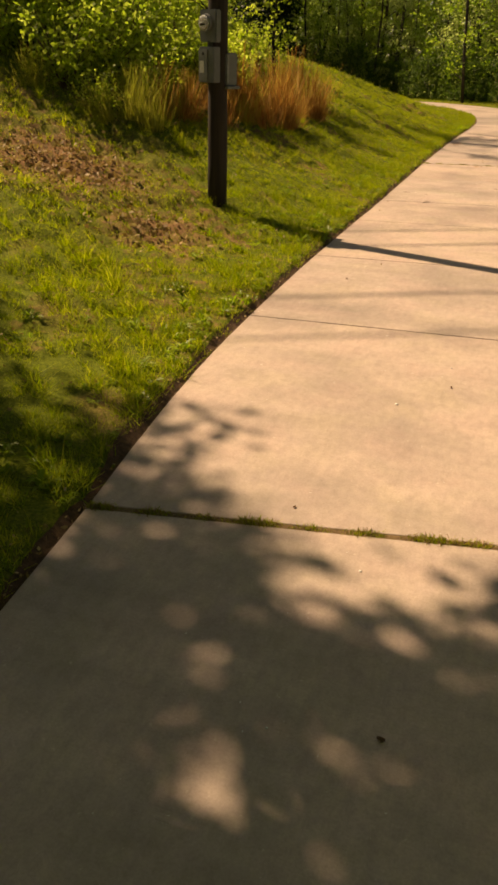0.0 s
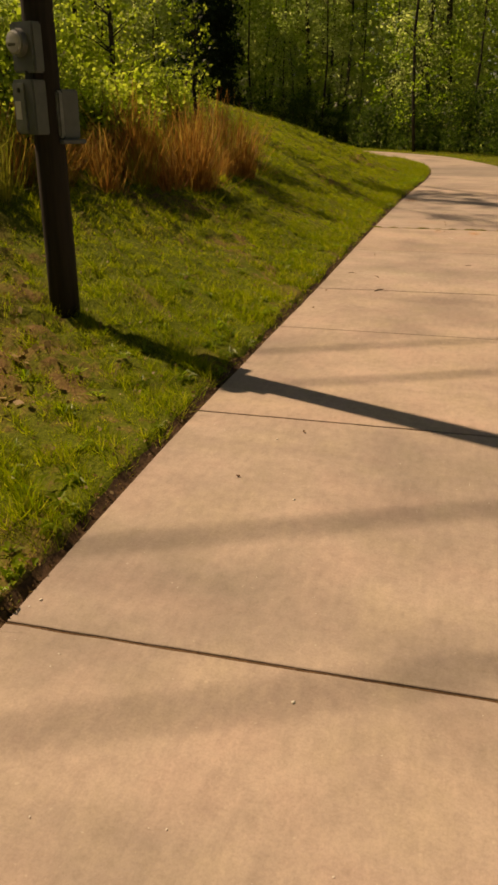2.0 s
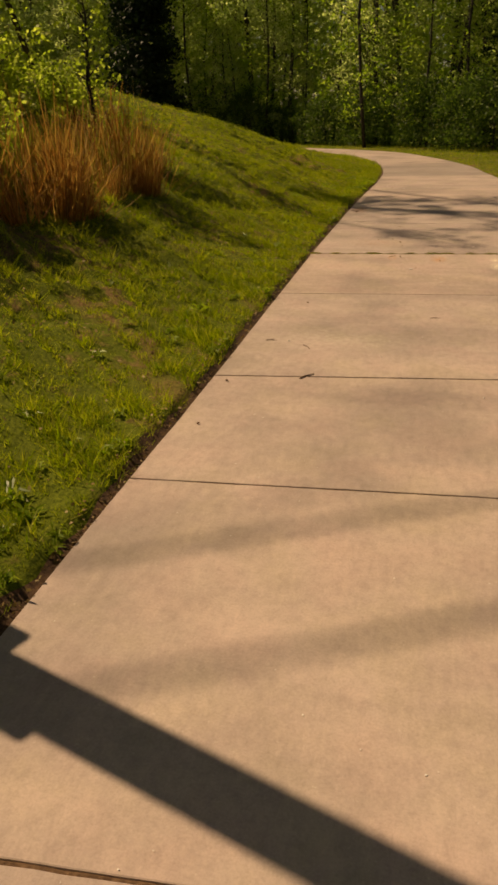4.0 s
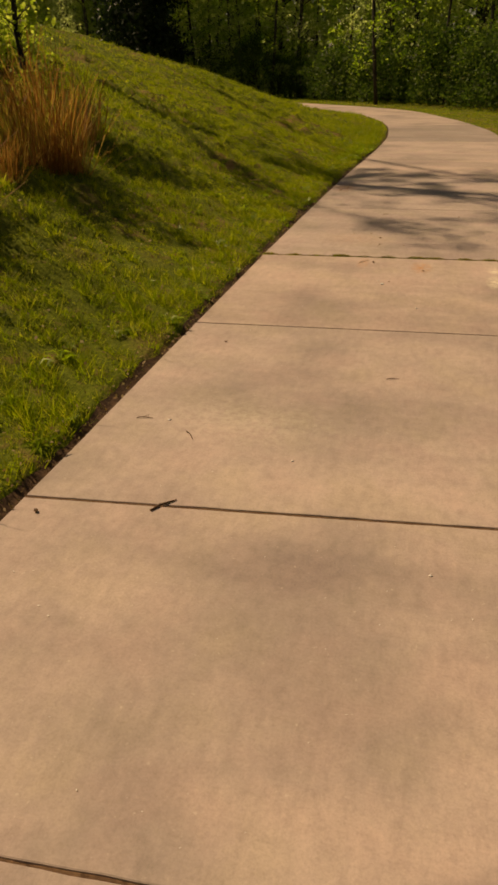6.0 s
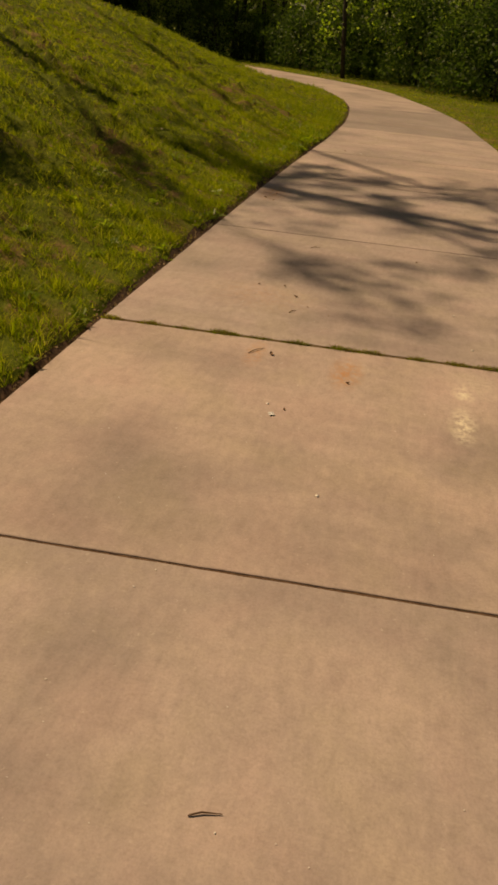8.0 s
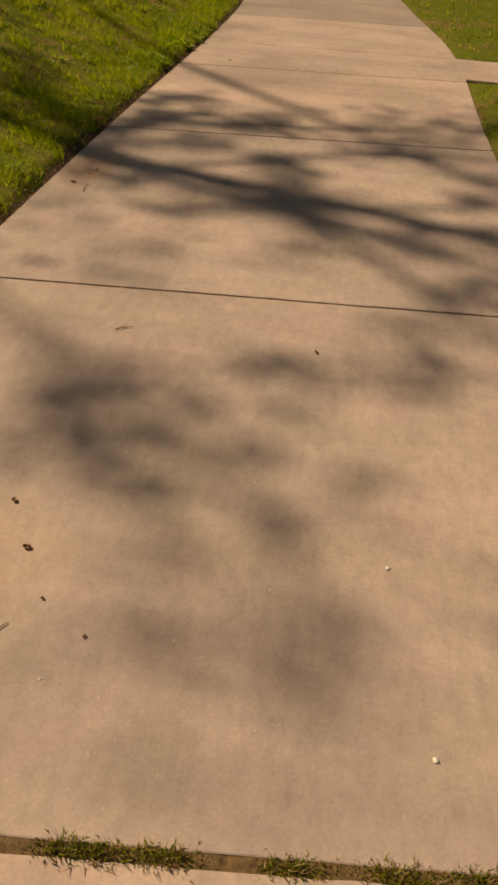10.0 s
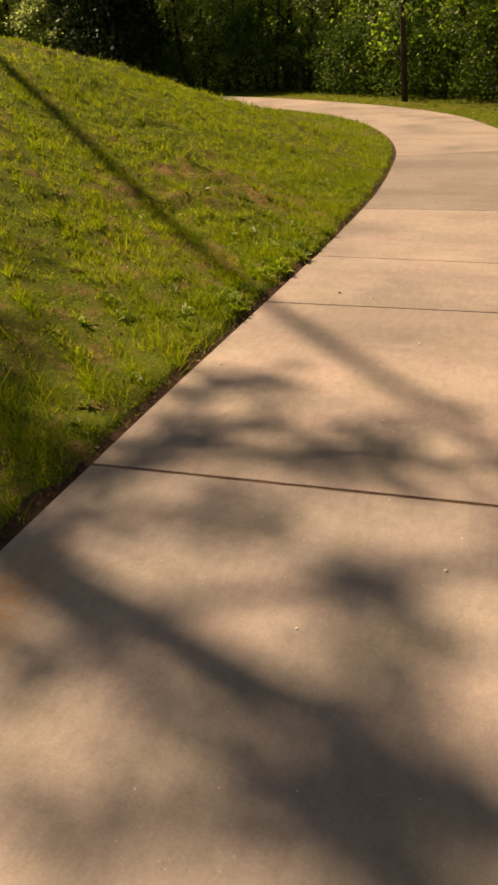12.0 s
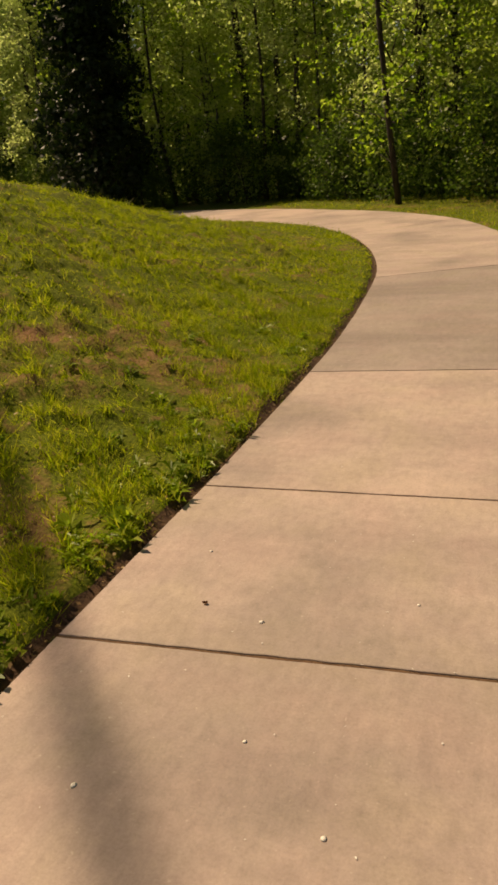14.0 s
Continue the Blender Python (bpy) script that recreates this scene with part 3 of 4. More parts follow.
def tree(name, label, seed, height, trunk_r, crown_lo, spread, leaves, size, material, clumps=60, category="tree", lean=0.3, fluff=0.17):
    r = np.random.default_rng(seed)
    t = tagged(new(name), label, category)
    top = Vector((r.normal(0, lean), r.normal(0, lean), height))
    pts = [Vector((0, 0, -0.3))] + [top * f + Vector((r.normal(0, 0.06), r.normal(0, 0.06), 0)) * height * 0.15 for f in (0.15, 0.35, 0.55, 0.75, 1.0)]
    pts[0].z = -0.3
    part("trunk", tube(pts, [trunk_r * f for f in (1.25, 1.0, 0.85, 0.65, 0.4, 0.08)], 9), M_BARK, t, smooth_faces=True)
    bm = bmesh.new()
    centres = []
    for k in range(clumps):
        f = crown_lo + (1 - crown_lo) * r.uniform() ** 0.9
        z = f * height
        reach = spread * (1.05 - 0.75 * ((f - crown_lo) / (1 - crown_lo)) ** 1.5) * r.uniform(0.35, 1.05)
        a = r.uniform(0, 2 * math.pi)
        base = top * f
        tip = base + Vector((math.cos(a) * reach, math.sin(a) * reach, reach * r.uniform(0.0, 0.5)))
        tip.z = max(tip.z, 0.25)
        if k < 26:
            midp = (base + tip) / 2 + Vector((0, 0, -0.06 * reach))
            rr = trunk_r * 0.28
            tube([base - Vector((0, 0, 0.25 * reach)), midp, tip], [rr, rr * 0.6, rr * 0.15], 5, bm)
        centres.append(tip)
    tagged(part("branch", bm, M_BARK, t), kind="stuff")
    cs = np.array([tuple(c) for c in centres])
    pick = r.integers(0, len(cs), leaves)
    sig = spread * fluff
    pos = cs[pick] + r.normal(0, 1, (leaves, 3)) * sig * np.array((1, 1, 0.65)) * r.uniform(0.5, 1.3, (len(cs), 1))[pick]
    pos[:, 2] = np.maximum(pos[:, 2], 0.05)
    part("crown", polys("crown", leaf_quads(pos, size, r), 4, material), material, t)
    return t


def place(proto, spots, group):
    for i, (x, y, s, a) in enumerate(spots):
        m = pose(x, y, gz(x, y) - 0.05, 0, 0, a) @ Matrix.Scale(s, 4)
        if i == 0:
            proto.matrix_basis = m
            tagged(proto, group=group)
            base = proto
        else:
            c = copy_thing(base, pose(x, y, gz(x, y) - 0.05, 0, 0, a))
            c.scale = (s, s, s)


WOOD_X = (-60, -20, -10, -4, -1.5, 1.5, 5, 10, 20, 60)
WOOD_Y = (58, 47.8, 43.9, 39.9, 37.8, 35.4, 32.8, 31, 30, 28)      # where the wood begins


def spots(n, x0, x1, d0, d1, s0, s1, seed):
    r = np.random.default_rng(seed)
    xs = (np.arange(n) + r.uniform(0.1, 0.9, n)) / n * (x1 - x0) + x0
    r.shuffle(xs)
    return [(x, float(np.interp(x, WOOD_X, WOOD_Y)) + r.uniform(d0, d1), r.uniform(s0, s1), r.uniform(0, 360)) for x in xs]


G = "trees of the wood beyond the drive"
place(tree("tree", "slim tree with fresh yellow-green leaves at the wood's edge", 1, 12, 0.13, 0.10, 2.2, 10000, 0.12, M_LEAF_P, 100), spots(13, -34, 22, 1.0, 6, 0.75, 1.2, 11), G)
place(tree("tree", "tall green tree with dark trunk in the wood", 2, 17, 0.17, 0.16, 3.2, 11000, 0.16, M_LEAF_B, 110), spots(16, -40, 26, 4, 14, 0.8, 1.2, 12), G)
place(tree("tree", "young leafy green tree at the edge of the wood", 3, 7.5, 0.07, 0.05, 1.8, 6000, 0.13, M_LEAF_B, 90), spots(15, -34, 20, 0.8, 5, 0.7, 1.15, 13), G)
place(tree("tree", "tall yellow-green tree deep in the wood", 4, 17, 0.16, 0.12, 3.0, 9000, 0.18, M_LEAF_A, 120), spots(12, -40, 26, 6, 17, 0.9, 1.3, 14), G)
place(tree("tree", "tall pale grey-green tree behind the wood's edge, haze in its leaf colour", 9, 19, 0.14, 0.2, 2.4, 8000, 0.17, M_LEAF_P, 120, lean=0.6), spots(17, -36, 22, 2.5, 10, 0.75, 1.15, 19), G)
# shrubs whose dark leaf colour stands in for shade below the trees
place(tree("shrub", "leafy green shrub at the foot of the wood, darkened as in shade", 5, 2.4, 0.03, 0.05, 1.2, 3500, 0.10, M_LEAF_D, 50, "shrub", fluff=0.24), spots(50, -26, 16, -0.2, 3.0, 0.4, 1.15, 15), "shrubs at the foot of the wood")
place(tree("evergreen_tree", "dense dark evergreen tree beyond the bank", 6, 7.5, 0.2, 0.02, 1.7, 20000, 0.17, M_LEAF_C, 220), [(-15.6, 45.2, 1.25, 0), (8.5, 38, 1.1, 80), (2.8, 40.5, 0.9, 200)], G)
place(tree("tree", "tree with a bare dark trunk at the drive's edge", 8, 14, 0.07, 0.06, 1.9, 3600, 0.13, M_LEAF_A, 90, lean=0.25), [(-3.1, 39.2, 1.0, 0), (-8.9, 45.3, 0.85, 130), (-6.6, 44.5, 0.7, 250), (4.2, 37.6, 0.9, 60), (-13, 46.5, 0.9, 20), (-11, 46, 0.8, 300), (-5, 43, 0.8, 200), (-0.8, 40, 0.8, 100), (1.2, 38.5, 0.9, 330), (-17.5, 49, 1.0, 10), (7, 37.5, 0.9, 70)], G)


def far_wood():
    r = np.random.default_rng(5)
    n = 120000
    x = r.uniform(-80, 70, n)
    y = r.uniform(60, 76, n) - np.abs(x) * 0.08
    top = 19 + 3 * np.sin(x * 0.4) + 2 * np.sin(x * 1.1 + 1) - 9 * np.exp(-((x - 7) / 6) ** 2)
    z = top * r.uniform(0, 1, n) - 1.5
    # distance haze comes from the pale leaf colour
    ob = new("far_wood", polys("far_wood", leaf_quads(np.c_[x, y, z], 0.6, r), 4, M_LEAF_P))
    tagged(ob, "dense pale green woodland in the distance, haze in its leaf colour", "woods", kind="stuff")


far_wood()

# trees placed for the shade that they give the drive
S = "shade trees on the bank"


def limb_tree(label, seed, height, trunk_r, first, limbs, leaves, size):
    """A tall tree with slender rising limbs, thin twigs and sparse spring leaves."""
    r = np.random.default_rng(seed)
    t = tagged(new("shade_tree"), label, "tree")
    part("trunk", tube([(0, 0, -0.3), (0.1, 0, height * 0.3), (-0.1, 0.15, height * 0.65), (0.1, 0, height)], [trunk_r * 1.3, trunk_r, trunk_r * 0.7, 0.02], 10), M_BARK, t, smooth_faces=True)
    along = []
    twigs = bmesh.new()
    for k in range(limbs):
        z = height * (first + (0.93 - first) * (k + r.uniform(0, 0.8)) / limbs)
        a = r.uniform(0, 2 * math.pi)
        reach = (height - z) * 0.13 + r.uniform(0.5, 1.7)
        out = Vector((math.cos(a), math.sin(a), 0))
        base = Vector((0, 0, z))
        knee = base + out * reach * 0.5 + Vector((0, 0, reach * r.uniform(0.7, 1.0)))
        tip = base + out * reach * r.uniform(0.8, 1.05) + Vector((0, 0, reach * r.uniform(1.6, 2.6)))
        w = trunk_r * r.uniform(0.28, 0.5)
        part("limb", tube([base, knee, tip], [w, w * 0.7, w * 0.15], 7), M_BARK, t, smooth_faces=True)
        for _ in range(7):
            f = r.uniform(0.25, 1.0)
            p0 = base.lerp(knee, f * 2) if f < 0.5 else knee.lerp(tip, f * 2 - 1)
            b = a + r.normal(0, 0.9)
            d = Vector((math.cos(b), math.sin(b), r.uniform(0.3, 1.6))).normalized() * r.uniform(0.7, 1.9)
            tube([p0, p0 + d * 0.5 + Vector((0, 0, 0.05)), p0 + d], [w * 0.3, w * 0.22, w * 0.06], 4, twigs)
            along.append((tuple(p0), tuple(p0 + d)))
    tagged(part("twig", twigs, M_BARK, t), kind="stuff")
    ab = np.array(along)
    pick = r.integers(0, len(ab), leaves)
    f = r.uniform(0.2, 1.1, leaves)[:, None]
    pos = ab[pick, 0] * (1 - f) + ab[pick, 1] * f + r.normal(0, 0.10, (leaves, 3))
    part("crown", polys("crown", leaf_quads(pos, size, r), 4, M_LEAF_A), M_LEAF_A, t)
    return t


place(limb_tree("tall tree with rising limbs and sparse spring leaves on the bank", 41, 20, 0.105, 0.28, 25, 6400, 0.13), [(-11.9, 22.2, 1.0, 0)], S)
leaning = tagged(limb_tree("tall leaning tree with sparse leaves high on the bank", 43, 30, 0.10, 0.78, 8, 1100, 0.13), group=S)
leaning.matrix_basis = pose(-16.4, 36.66, gz(-16.4, 36.66) - 0.05, 30.2, 0, 0)
# unseen trees; those after the fifth are added only to block sky light
place(tree("shade_tree", "unseen broad leafy tree, added to shade the start of the drive", 22, 10.5, 0.18, 0.36, 3.2, 19000, 0.19, M_LEAF_A, 110),
      [(-7.2, -1.1, 1.0, 40), (-10.5, 2.8, 0.85, 160), (-5.9, -0.35, 1.0, 290), (-7.5, -4.9, 1.0, 100), (-9.2, 0.1, 0.85, 220), (-4.6, -3.2, 0.95, 330), (-5.2, -8.5, 1.05, 70), (4.6, -5.5, 1.1, 15), (6.2, -0.8, 1.1, 200), (4.2, -11, 1.1, 130), (-3.8, -13, 1.1, 260), (0.8, -17, 1.1, 310), (3.2, -1.6, 1.05, 45), (3.6, 2.4, 0.95, 170), (-2.9, -5.6, 1.1, 190)], S)
place(tree("shade_tree", "slender young tree on the bank", 23, 8, 0.08, 0.62, 1.2, 1300, 0.15, M_LEAF_A, 14), [(-8.3, 4.4, 0.95, 0)], S)
place(tree("shade_tree", "slim leafy tree on the lawn beside the drive", 24, 8.8, 0.07, 0.60, 1.15, 5200, 0.15, M_LEAF_A, 40, lean=0.1), [(-5.75, 3.0, 1.0, 0), (-7.0, 2.3, 0.9, 120)], S)

# ---- bank planting ----
for sp, lab, seed, h, sc, leaves, size in (((-6.3, 15.2), "bright green sapling among tall dry grass", 31, 3.2, 0.85, 1500, 0.10), ((-8.2, 17.5), "bright green sapling on the bank", 32, 4.2, 1.3, 2600, 0.11),
                                           ((-5.6, 17.2), "small yellow-green sapling on the bank", 33, 2.2, 0.5, 500, 0.10), ((-7.2, 12.4), "bushy green sapling on the bank", 34, 3.0, 1.2, 2600, 0.10),
                                           ((-9.2, 13.2), "bushy green sapling on the bank", 35, 3.6, 1.4, 3000, 0.10), ((-6.6, 10.6), "low green shrub on the bank", 36, 1.8, 1.1, 2400, 0.09),
                                           ((-8.2, 10.0), "leafy green shrub on the bank", 37, 2.6, 1.3, 2800, 0.10), ((-11, 16.5), "leafy green young tree on the bank", 38, 5.5, 1.9, 4200, 0.12),
                                           ((-11.5, 11.5), "leafy green young tree on the bank", 39, 5.0, 1.9, 4200, 0.12)):
    t = tree("sapling", lab, seed, h, 0.03 + 0.006 * h, 0.12, sc, int(leaves * 1.25), size * 0.76, M_LEAF_S, 40, lean=0.15)
    t.location = (*sp, gz(*sp) - 0.03)
    tagged(t, group="saplings on the bank")


def sedge(seed):
    """A clump of dry stems, each bent once."""
    r = np.random.default_rng(seed)
    n = 210
    base = r.normal(0, 0.13, (n, 2))
    h = r.uniform(0.2, 1.1, n) ** 1.15
    mid = base * 1.5 + r.normal(0, 0.05, (n, 2))
    tip = mid + r.normal(0, 0.10, (n, 2)) + base * 0.5
    a = r.uniform(0, 6.28, n)
    off = np.c_[np.cos(a), np.sin(a), np.zeros(n)] * r.uniform(0.0025, 0.006, n)[:, None]
    b3, m3, t3 = np.c_[base, np.zeros(n)], np.c_[mid, h * 0.6], np.c_[tip, h]
    v = np.concatenate([np.stack([b3 - off, b3 + off, m3 + off, m3 - off], 1), np.stack([m3 - off, m3 + off, t3 + off * 0.4, t3 - off * 0.4], 1)])
    return polys("broomsedge", v.reshape(-1, 3), 4, M_SEDGE)


SEDGE = [sedge(k) for k in (1, 2, 3, 4)]
r = np.random.default_rng(77)
GROUPS = ((10.0, 0.3, 2), (10.9, 0.35, 4), (12.0, 0.3, 5), (12.9, 0.25, 6), (13.7, 0.2, 3), (14.9, 0.25, 5), (16.2, 0.3, 3))
for k, (cy, sy) in enumerate([(c, w) for c, w, m in GROUPS for _ in range(m)]):
    y = r.normal(cy, sy)
    x = float(np.interp(y, (10, 12, 13, 15.5, 17), (-4.3, -3.95, -3.8, -3.9, -4.5))) - abs(r.normal(0, 0.5))
    ob = tagged(new("grass_clump", SEDGE[k % 4]), "tall dry orange broomsedge clump on the bank", "grass clump", "broomsedge clumps on the bank")
    ob.matrix_basis = pose(x, y, gz(x, y) - 0.03, r.normal(0, 7), r.normal(0, 7), r.uniform(0, 360)) @ Matrix.Scale(r.uniform(0.35, 1.1), 4)


def bush(seed, material, n=900):
    """A loose low bush: stems and leaves along them."""
    q = np.random.default_rng(seed)
    pos = []
    bm = bmesh.new()
    for _ in range(22):
        a, s = q.uniform(0, 6.28), q.uniform(0.15, 0.55)
        tip = np.array((math.cos(a) * s, math.sin(a) * s, q.uniform(0.45, 1.0)))
        tube([(0, 0, -0.05), tuple(tip * (0.45, 0.45, 0.6)), tuple(tip)], [0.008, 0.006, 0.002], 4, bm)
        f = q.uniform(0.25, 1.05, n // 22)[:, None]
        pos.append(tip * f + q.normal(0, 0.07, (n // 22, 3)))
    return bm, np.abs(np.concatenate(pos)) * np.array((1, 1, 1)) * np.sign(np.concatenate(pos) * np.array((1, 1, 0)) + np.array((0, 0, 1)))


def bush_thing(seed, label):
    t = tagged(new("bush"), label, "bush", "low bushes on the bank")
    bm, pos = bush(seed, M_LEAF_S)
    tagged(part("stem", bm, M_TWIG, t), kind="stuff")
    part("foliage", polys("foliage", leaf_quads(pos, 0.07, np.random.default_rng(seed), 0.0), 4, M_LEAF_S), M_LEAF_S, t)
    return t


BUSHES = [bush_thing(s, "loose yellow-green bush on the bank") for s in (61, 62, 63)]
r = np.random.default_rng(78)
for k in range(80):
    if k < 52:
        y = r.uniform(8.7, 13.5)
        x = -4.75 - max(0, 10.2 - y) * 0.25 - 3.6 * r.uniform() ** 1.3
    else:
        y = r.uniform(11, 18.5)
        x = -4.8 - r.uniform(0, 3.2)
    s = r.uniform(0.6, 1.35)
    m = pose(x, y, gz(x, y) - 0.03, 0, 0, r.uniform(0, 360))
    b = BUSHES[k] if k < 3 else copy_thing(BUSHES[k % 3], m)
    if k < 3:
        b.matrix_basis = m
    b.scale = (s, s, s)

TALL = leaf("tall_grass", (0.20, 0.21, 0.03), (0.32, 0.29, 0.05), (0.42, 0.35, 0.10), 0.5)
YELLOW = []
for k in (11, 12, 13):
    me = sedge(k)
    me.materials.clear()
    me.materials.append(TALL)
    YELLOW.append(me)
r = np.random.default_rng(79)
for k in range(44):
    y = r.uniform(8.8, 16.0)
    x = -4.15 - max(0, 10.6 - y) * 0.35 - abs(r.normal(0, 0.9))
    ob = tagged(new("grass_clump", YELLOW[k % 3]), "tall yellow-green wild grass clump on the bank", "grass clump", "wild grass clumps on the bank")
    ob.matrix_basis = pose(x, y, gz(x, y) - 0.03, r.normal(0, 8), r.normal(0, 8), r.uniform(0, 360)) @ Matrix.Scale(r.uniform(0.3, 0.65), 4)

# ---- edge of the lawn ----


def soil_strip():
    """The worn strip of dark soil between lawn and concrete."""
    us = np.arange(-4, 40, 0.06)
    bm = bmesh.new()
    rows = []
    for u in us:
        e = edge_l(u)
        f = edge_l(u + 0.05) - e
        f = f / np.hypot(*f)
        out = np.array((-f[1], f[0]))
        w = 0.062 + 0.05 * noise.noise(Vector((u * 1.3, 0, 0))) + 0.025 * noise.noise(Vector((u * 5.0, 3, 0)))
        w = max(w, 0.02)
        ps = [e - out * 0.02, e + out * w * 0.5, e + out * w]
        zs = (-0.02, gz(*ps[1]) + 0.006 + 0.006 * noise.noise(Vector((u * 4, 7, 0))), gz(*ps[2]) + 0.006)
        rows.append([bm.verts.new((*p, z)) for p, z in zip(ps, zs)])
    for a, b in zip(rows, rows[1:]):
        for k in range(2):
            bm.faces.new((a[k], b[k], b[k + 1], a[k + 1]))
    ob = part("soil_edge", bm, M_EARTH, smooth_faces=True)
    tagged(ob, "strip of dark bare soil along the concrete", "soil", kind="structure")


M_JOINT = plain("mossy_earth", (0.07, 0.042, 0.018), (0.20, 0.13, 0.06), 60, 0.95, relief=0.01)
M_CRACK = plain("brown_earth", (0.07, 0.036, 0.018), (0.19, 0.11, 0.06), 50, 0.95, relief=0.015)
M_EARTH = plain("dark_earth", (0.035, 0.018, 0.008), (0.13, 0.07, 0.035), 35, 0.95, relief=0.02)
soil_strip()


def joint_filler(u, s, gap):
    a, b = edge_l(u), edge_r(u + s)
    bm = bmesh.new()
    steps = 60
    rows = []
    for k in range(steps + 1):
        p = a + (b - a) * k / steps
        z = (-0.003 if gap >= 0.03 else -0.006) - 0.006 * abs(noise.noise(Vector((k * 0.7, u, 0))))
        rows.append([bm.verts.new((p[0], p[1] - gap, z)), bm.verts.new((p[0], p[1], z + 0.002)), bm.verts.new((p[0], p[1] + gap, z))])
    for q, w in zip(rows, rows[1:]):
        for k in range(2):
            bm.faces.new((q[k], w[k], w[k + 1], q[k + 1]))
    tagged(part("joint_soil", bm, M_JOINT if gap >= 0.03 else M_CRACK), "dark soil filling a joint of the concrete", "soil", kind="structure")
    if gap < 0.03:
        return
    n = 15000
    f = rng.uniform(0, 1, n)
    dens = np.clip(0.6 + 0.5 * np.sin(f * 37 + u) * np.sin(f * 11 + 2) + 0.35 * np.sin(f * 83), 0.05, 1)
    f = f[rng.uniform(size=n) < dens]
    dens = np.clip(0.6 + 0.5 * np.sin(f * 37 + u) * np.sin(f * 11 + 2) + 0.35 * np.sin(f * 83), 0.05, 1)
    n = len(f)
    base = np.c_[a + (b - a) * f[:, None] + rng.normal(0, 1, (n, 2)) * (0.004, gap * 0.36), np.full(n, -0.008)]
    h = rng.uniform(0.005, 0.022, n) * (0.4 + dens)
    tip = base + np.c_[rng.normal(0, 0.5, (n, 2)) * h[:, None], h]
    ang = rng.uniform(0, 6.28, n)
    off = np.c_[np.cos(ang), np.sin(ang), np.zeros(n)] * 0.0032
    v = np.stack([base - off, base + off, tip], 1).reshape(-1, 3)
    cut = n * 11 // 20 * 3
    tagged(new("joint_moss", polys("joint_moss", v[:cut], 3, M_STRAW)), "dry brown moss and stems in a joint", "moss", kind="stuff")
    tagged(new("joint_weeds", polys("joint_weeds", v[cut:], 3, M_GRASS)), "short green weeds and moss growing in a joint", "weeds", kind="stuff")


for u, s, gap in JOINTS[2:16]:
    joint_filler(u, s, gap)


def weed(seed, n, length, width):
    """A low rosette of broad leaves, each folded along its middle."""
    q = np.random.default_rng(seed)
    v = []
    for k in range(n):
        a = q.uniform(0, 6.28)
        L, w, lift = length * q.uniform(0.5, 1.1), width * q.uniform(0.7, 1.2), q.uniform(0.25, 1.1)
        d, o = np.array((math.cos(a), math.sin(a), 0)), np.array((-math.sin(a), math.cos(a), 0))
        c = np.array((*q.normal(0, 0.025, 2), 0))
        m = c + d * L * 0.5 + np.array((0, 0, L * lift * 0.55))
        tip = c + d * L + np.array((0, 0, L * lift * 0.5))
        e = np.array((0, 0, w * 0.25))
        v += [c, m + o * w / 2 + e, tip, m, c, m, tip, m - o * w / 2 + e]
    return np.array(v)


q = np.random.default_rng(9)
WEEDS = [weed(k, n, a, w) for k, (n, a, w) in enumerate(((14, 0.10, 0.026), (10, 0.12, 0.036), (20, 0.08, 0.018), (12, 0.07, 0.032)))]
spread_out = []
for k in range(330):
    if k < 75:
        u, d = q.uniform(21.0, 23.6), 0.06 + abs(q.normal(0, 0.22))
    elif k < 95:
        u, d = q.uniform(6.6, 8.2), 0.06 + abs(q.normal(0, 0.15))
    elif k < 130:
        u, d = q.uniform(2.0, 5.2), 0.06 + abs(q.normal(0, 0.3))
    else:
        u, d = q.uniform(1.0, 26), 0.05 + abs(q.normal(0, 0.6))
    e = edge_l(u)
    x, y = e[0] - d, e[1]
    m = np.array(pose(x, y, gz(x, y) + 0.005, q.normal(0, 8), q.normal(0, 8), q.uniform(0, 360)) @ Matrix.Scale(q.uniform(0.45, 1.0), 4))
    spread_out.append(WEEDS[k % 4] @ m[:3, :3].T + m[:3, 3])
tagged(new("edge_weeds", polys("edge_weeds", np.concatenate(spread_out), 4, M_WEED)), "low broad-leaved green weeds along the edge of the lawn", "weeds", kind="stuff")


def litter(n, where, size, material, name, label, cat):
    p = where(n)
    z = ground_z(p)[0] + rng.uniform(0.005, 0.05, len(p))
    v = leaf_quads(np.c_[p, z], size, rng, 0.0)
    tagged(new(name, polys(name, v, 4, material)), label, cat, kind="stuff")


def patch(n):
    p = np.concatenate([rng.normal((-4.75, 7.15), (0.6, 0.5), (n * 3 // 4, 2)), rng.normal((-3.2, 6.3), (0.3, 0.4), (n // 4, 2))])
    return p[p[:, 0] < -2.2]


def along_edge(n):
    u = rng.uniform(0, 27, n)
    return edge_l(u) + np.c_[-np.abs(rng.normal(0.03, 0.07, n)) - 0.005, np.zeros(n)]


def anywhere(n):
    return scatter(n, (-6.5, 2), (-1.9, 30))


litter(1700, patch, 0.06, M_STRAW, "leaf_litter", "dry tan leaves and straw on bare soil", "leaf litter")
litter(1500, along_edge, 0.022, M_STRAW, "leaf_litter", "dry leaf scraps along the edge of the concrete", "leaf litter")
litter(7000, anywhere, 0.028, M_STRAW, "leaf_litter", "dry leaf scraps in the lawn", "leaf litter")

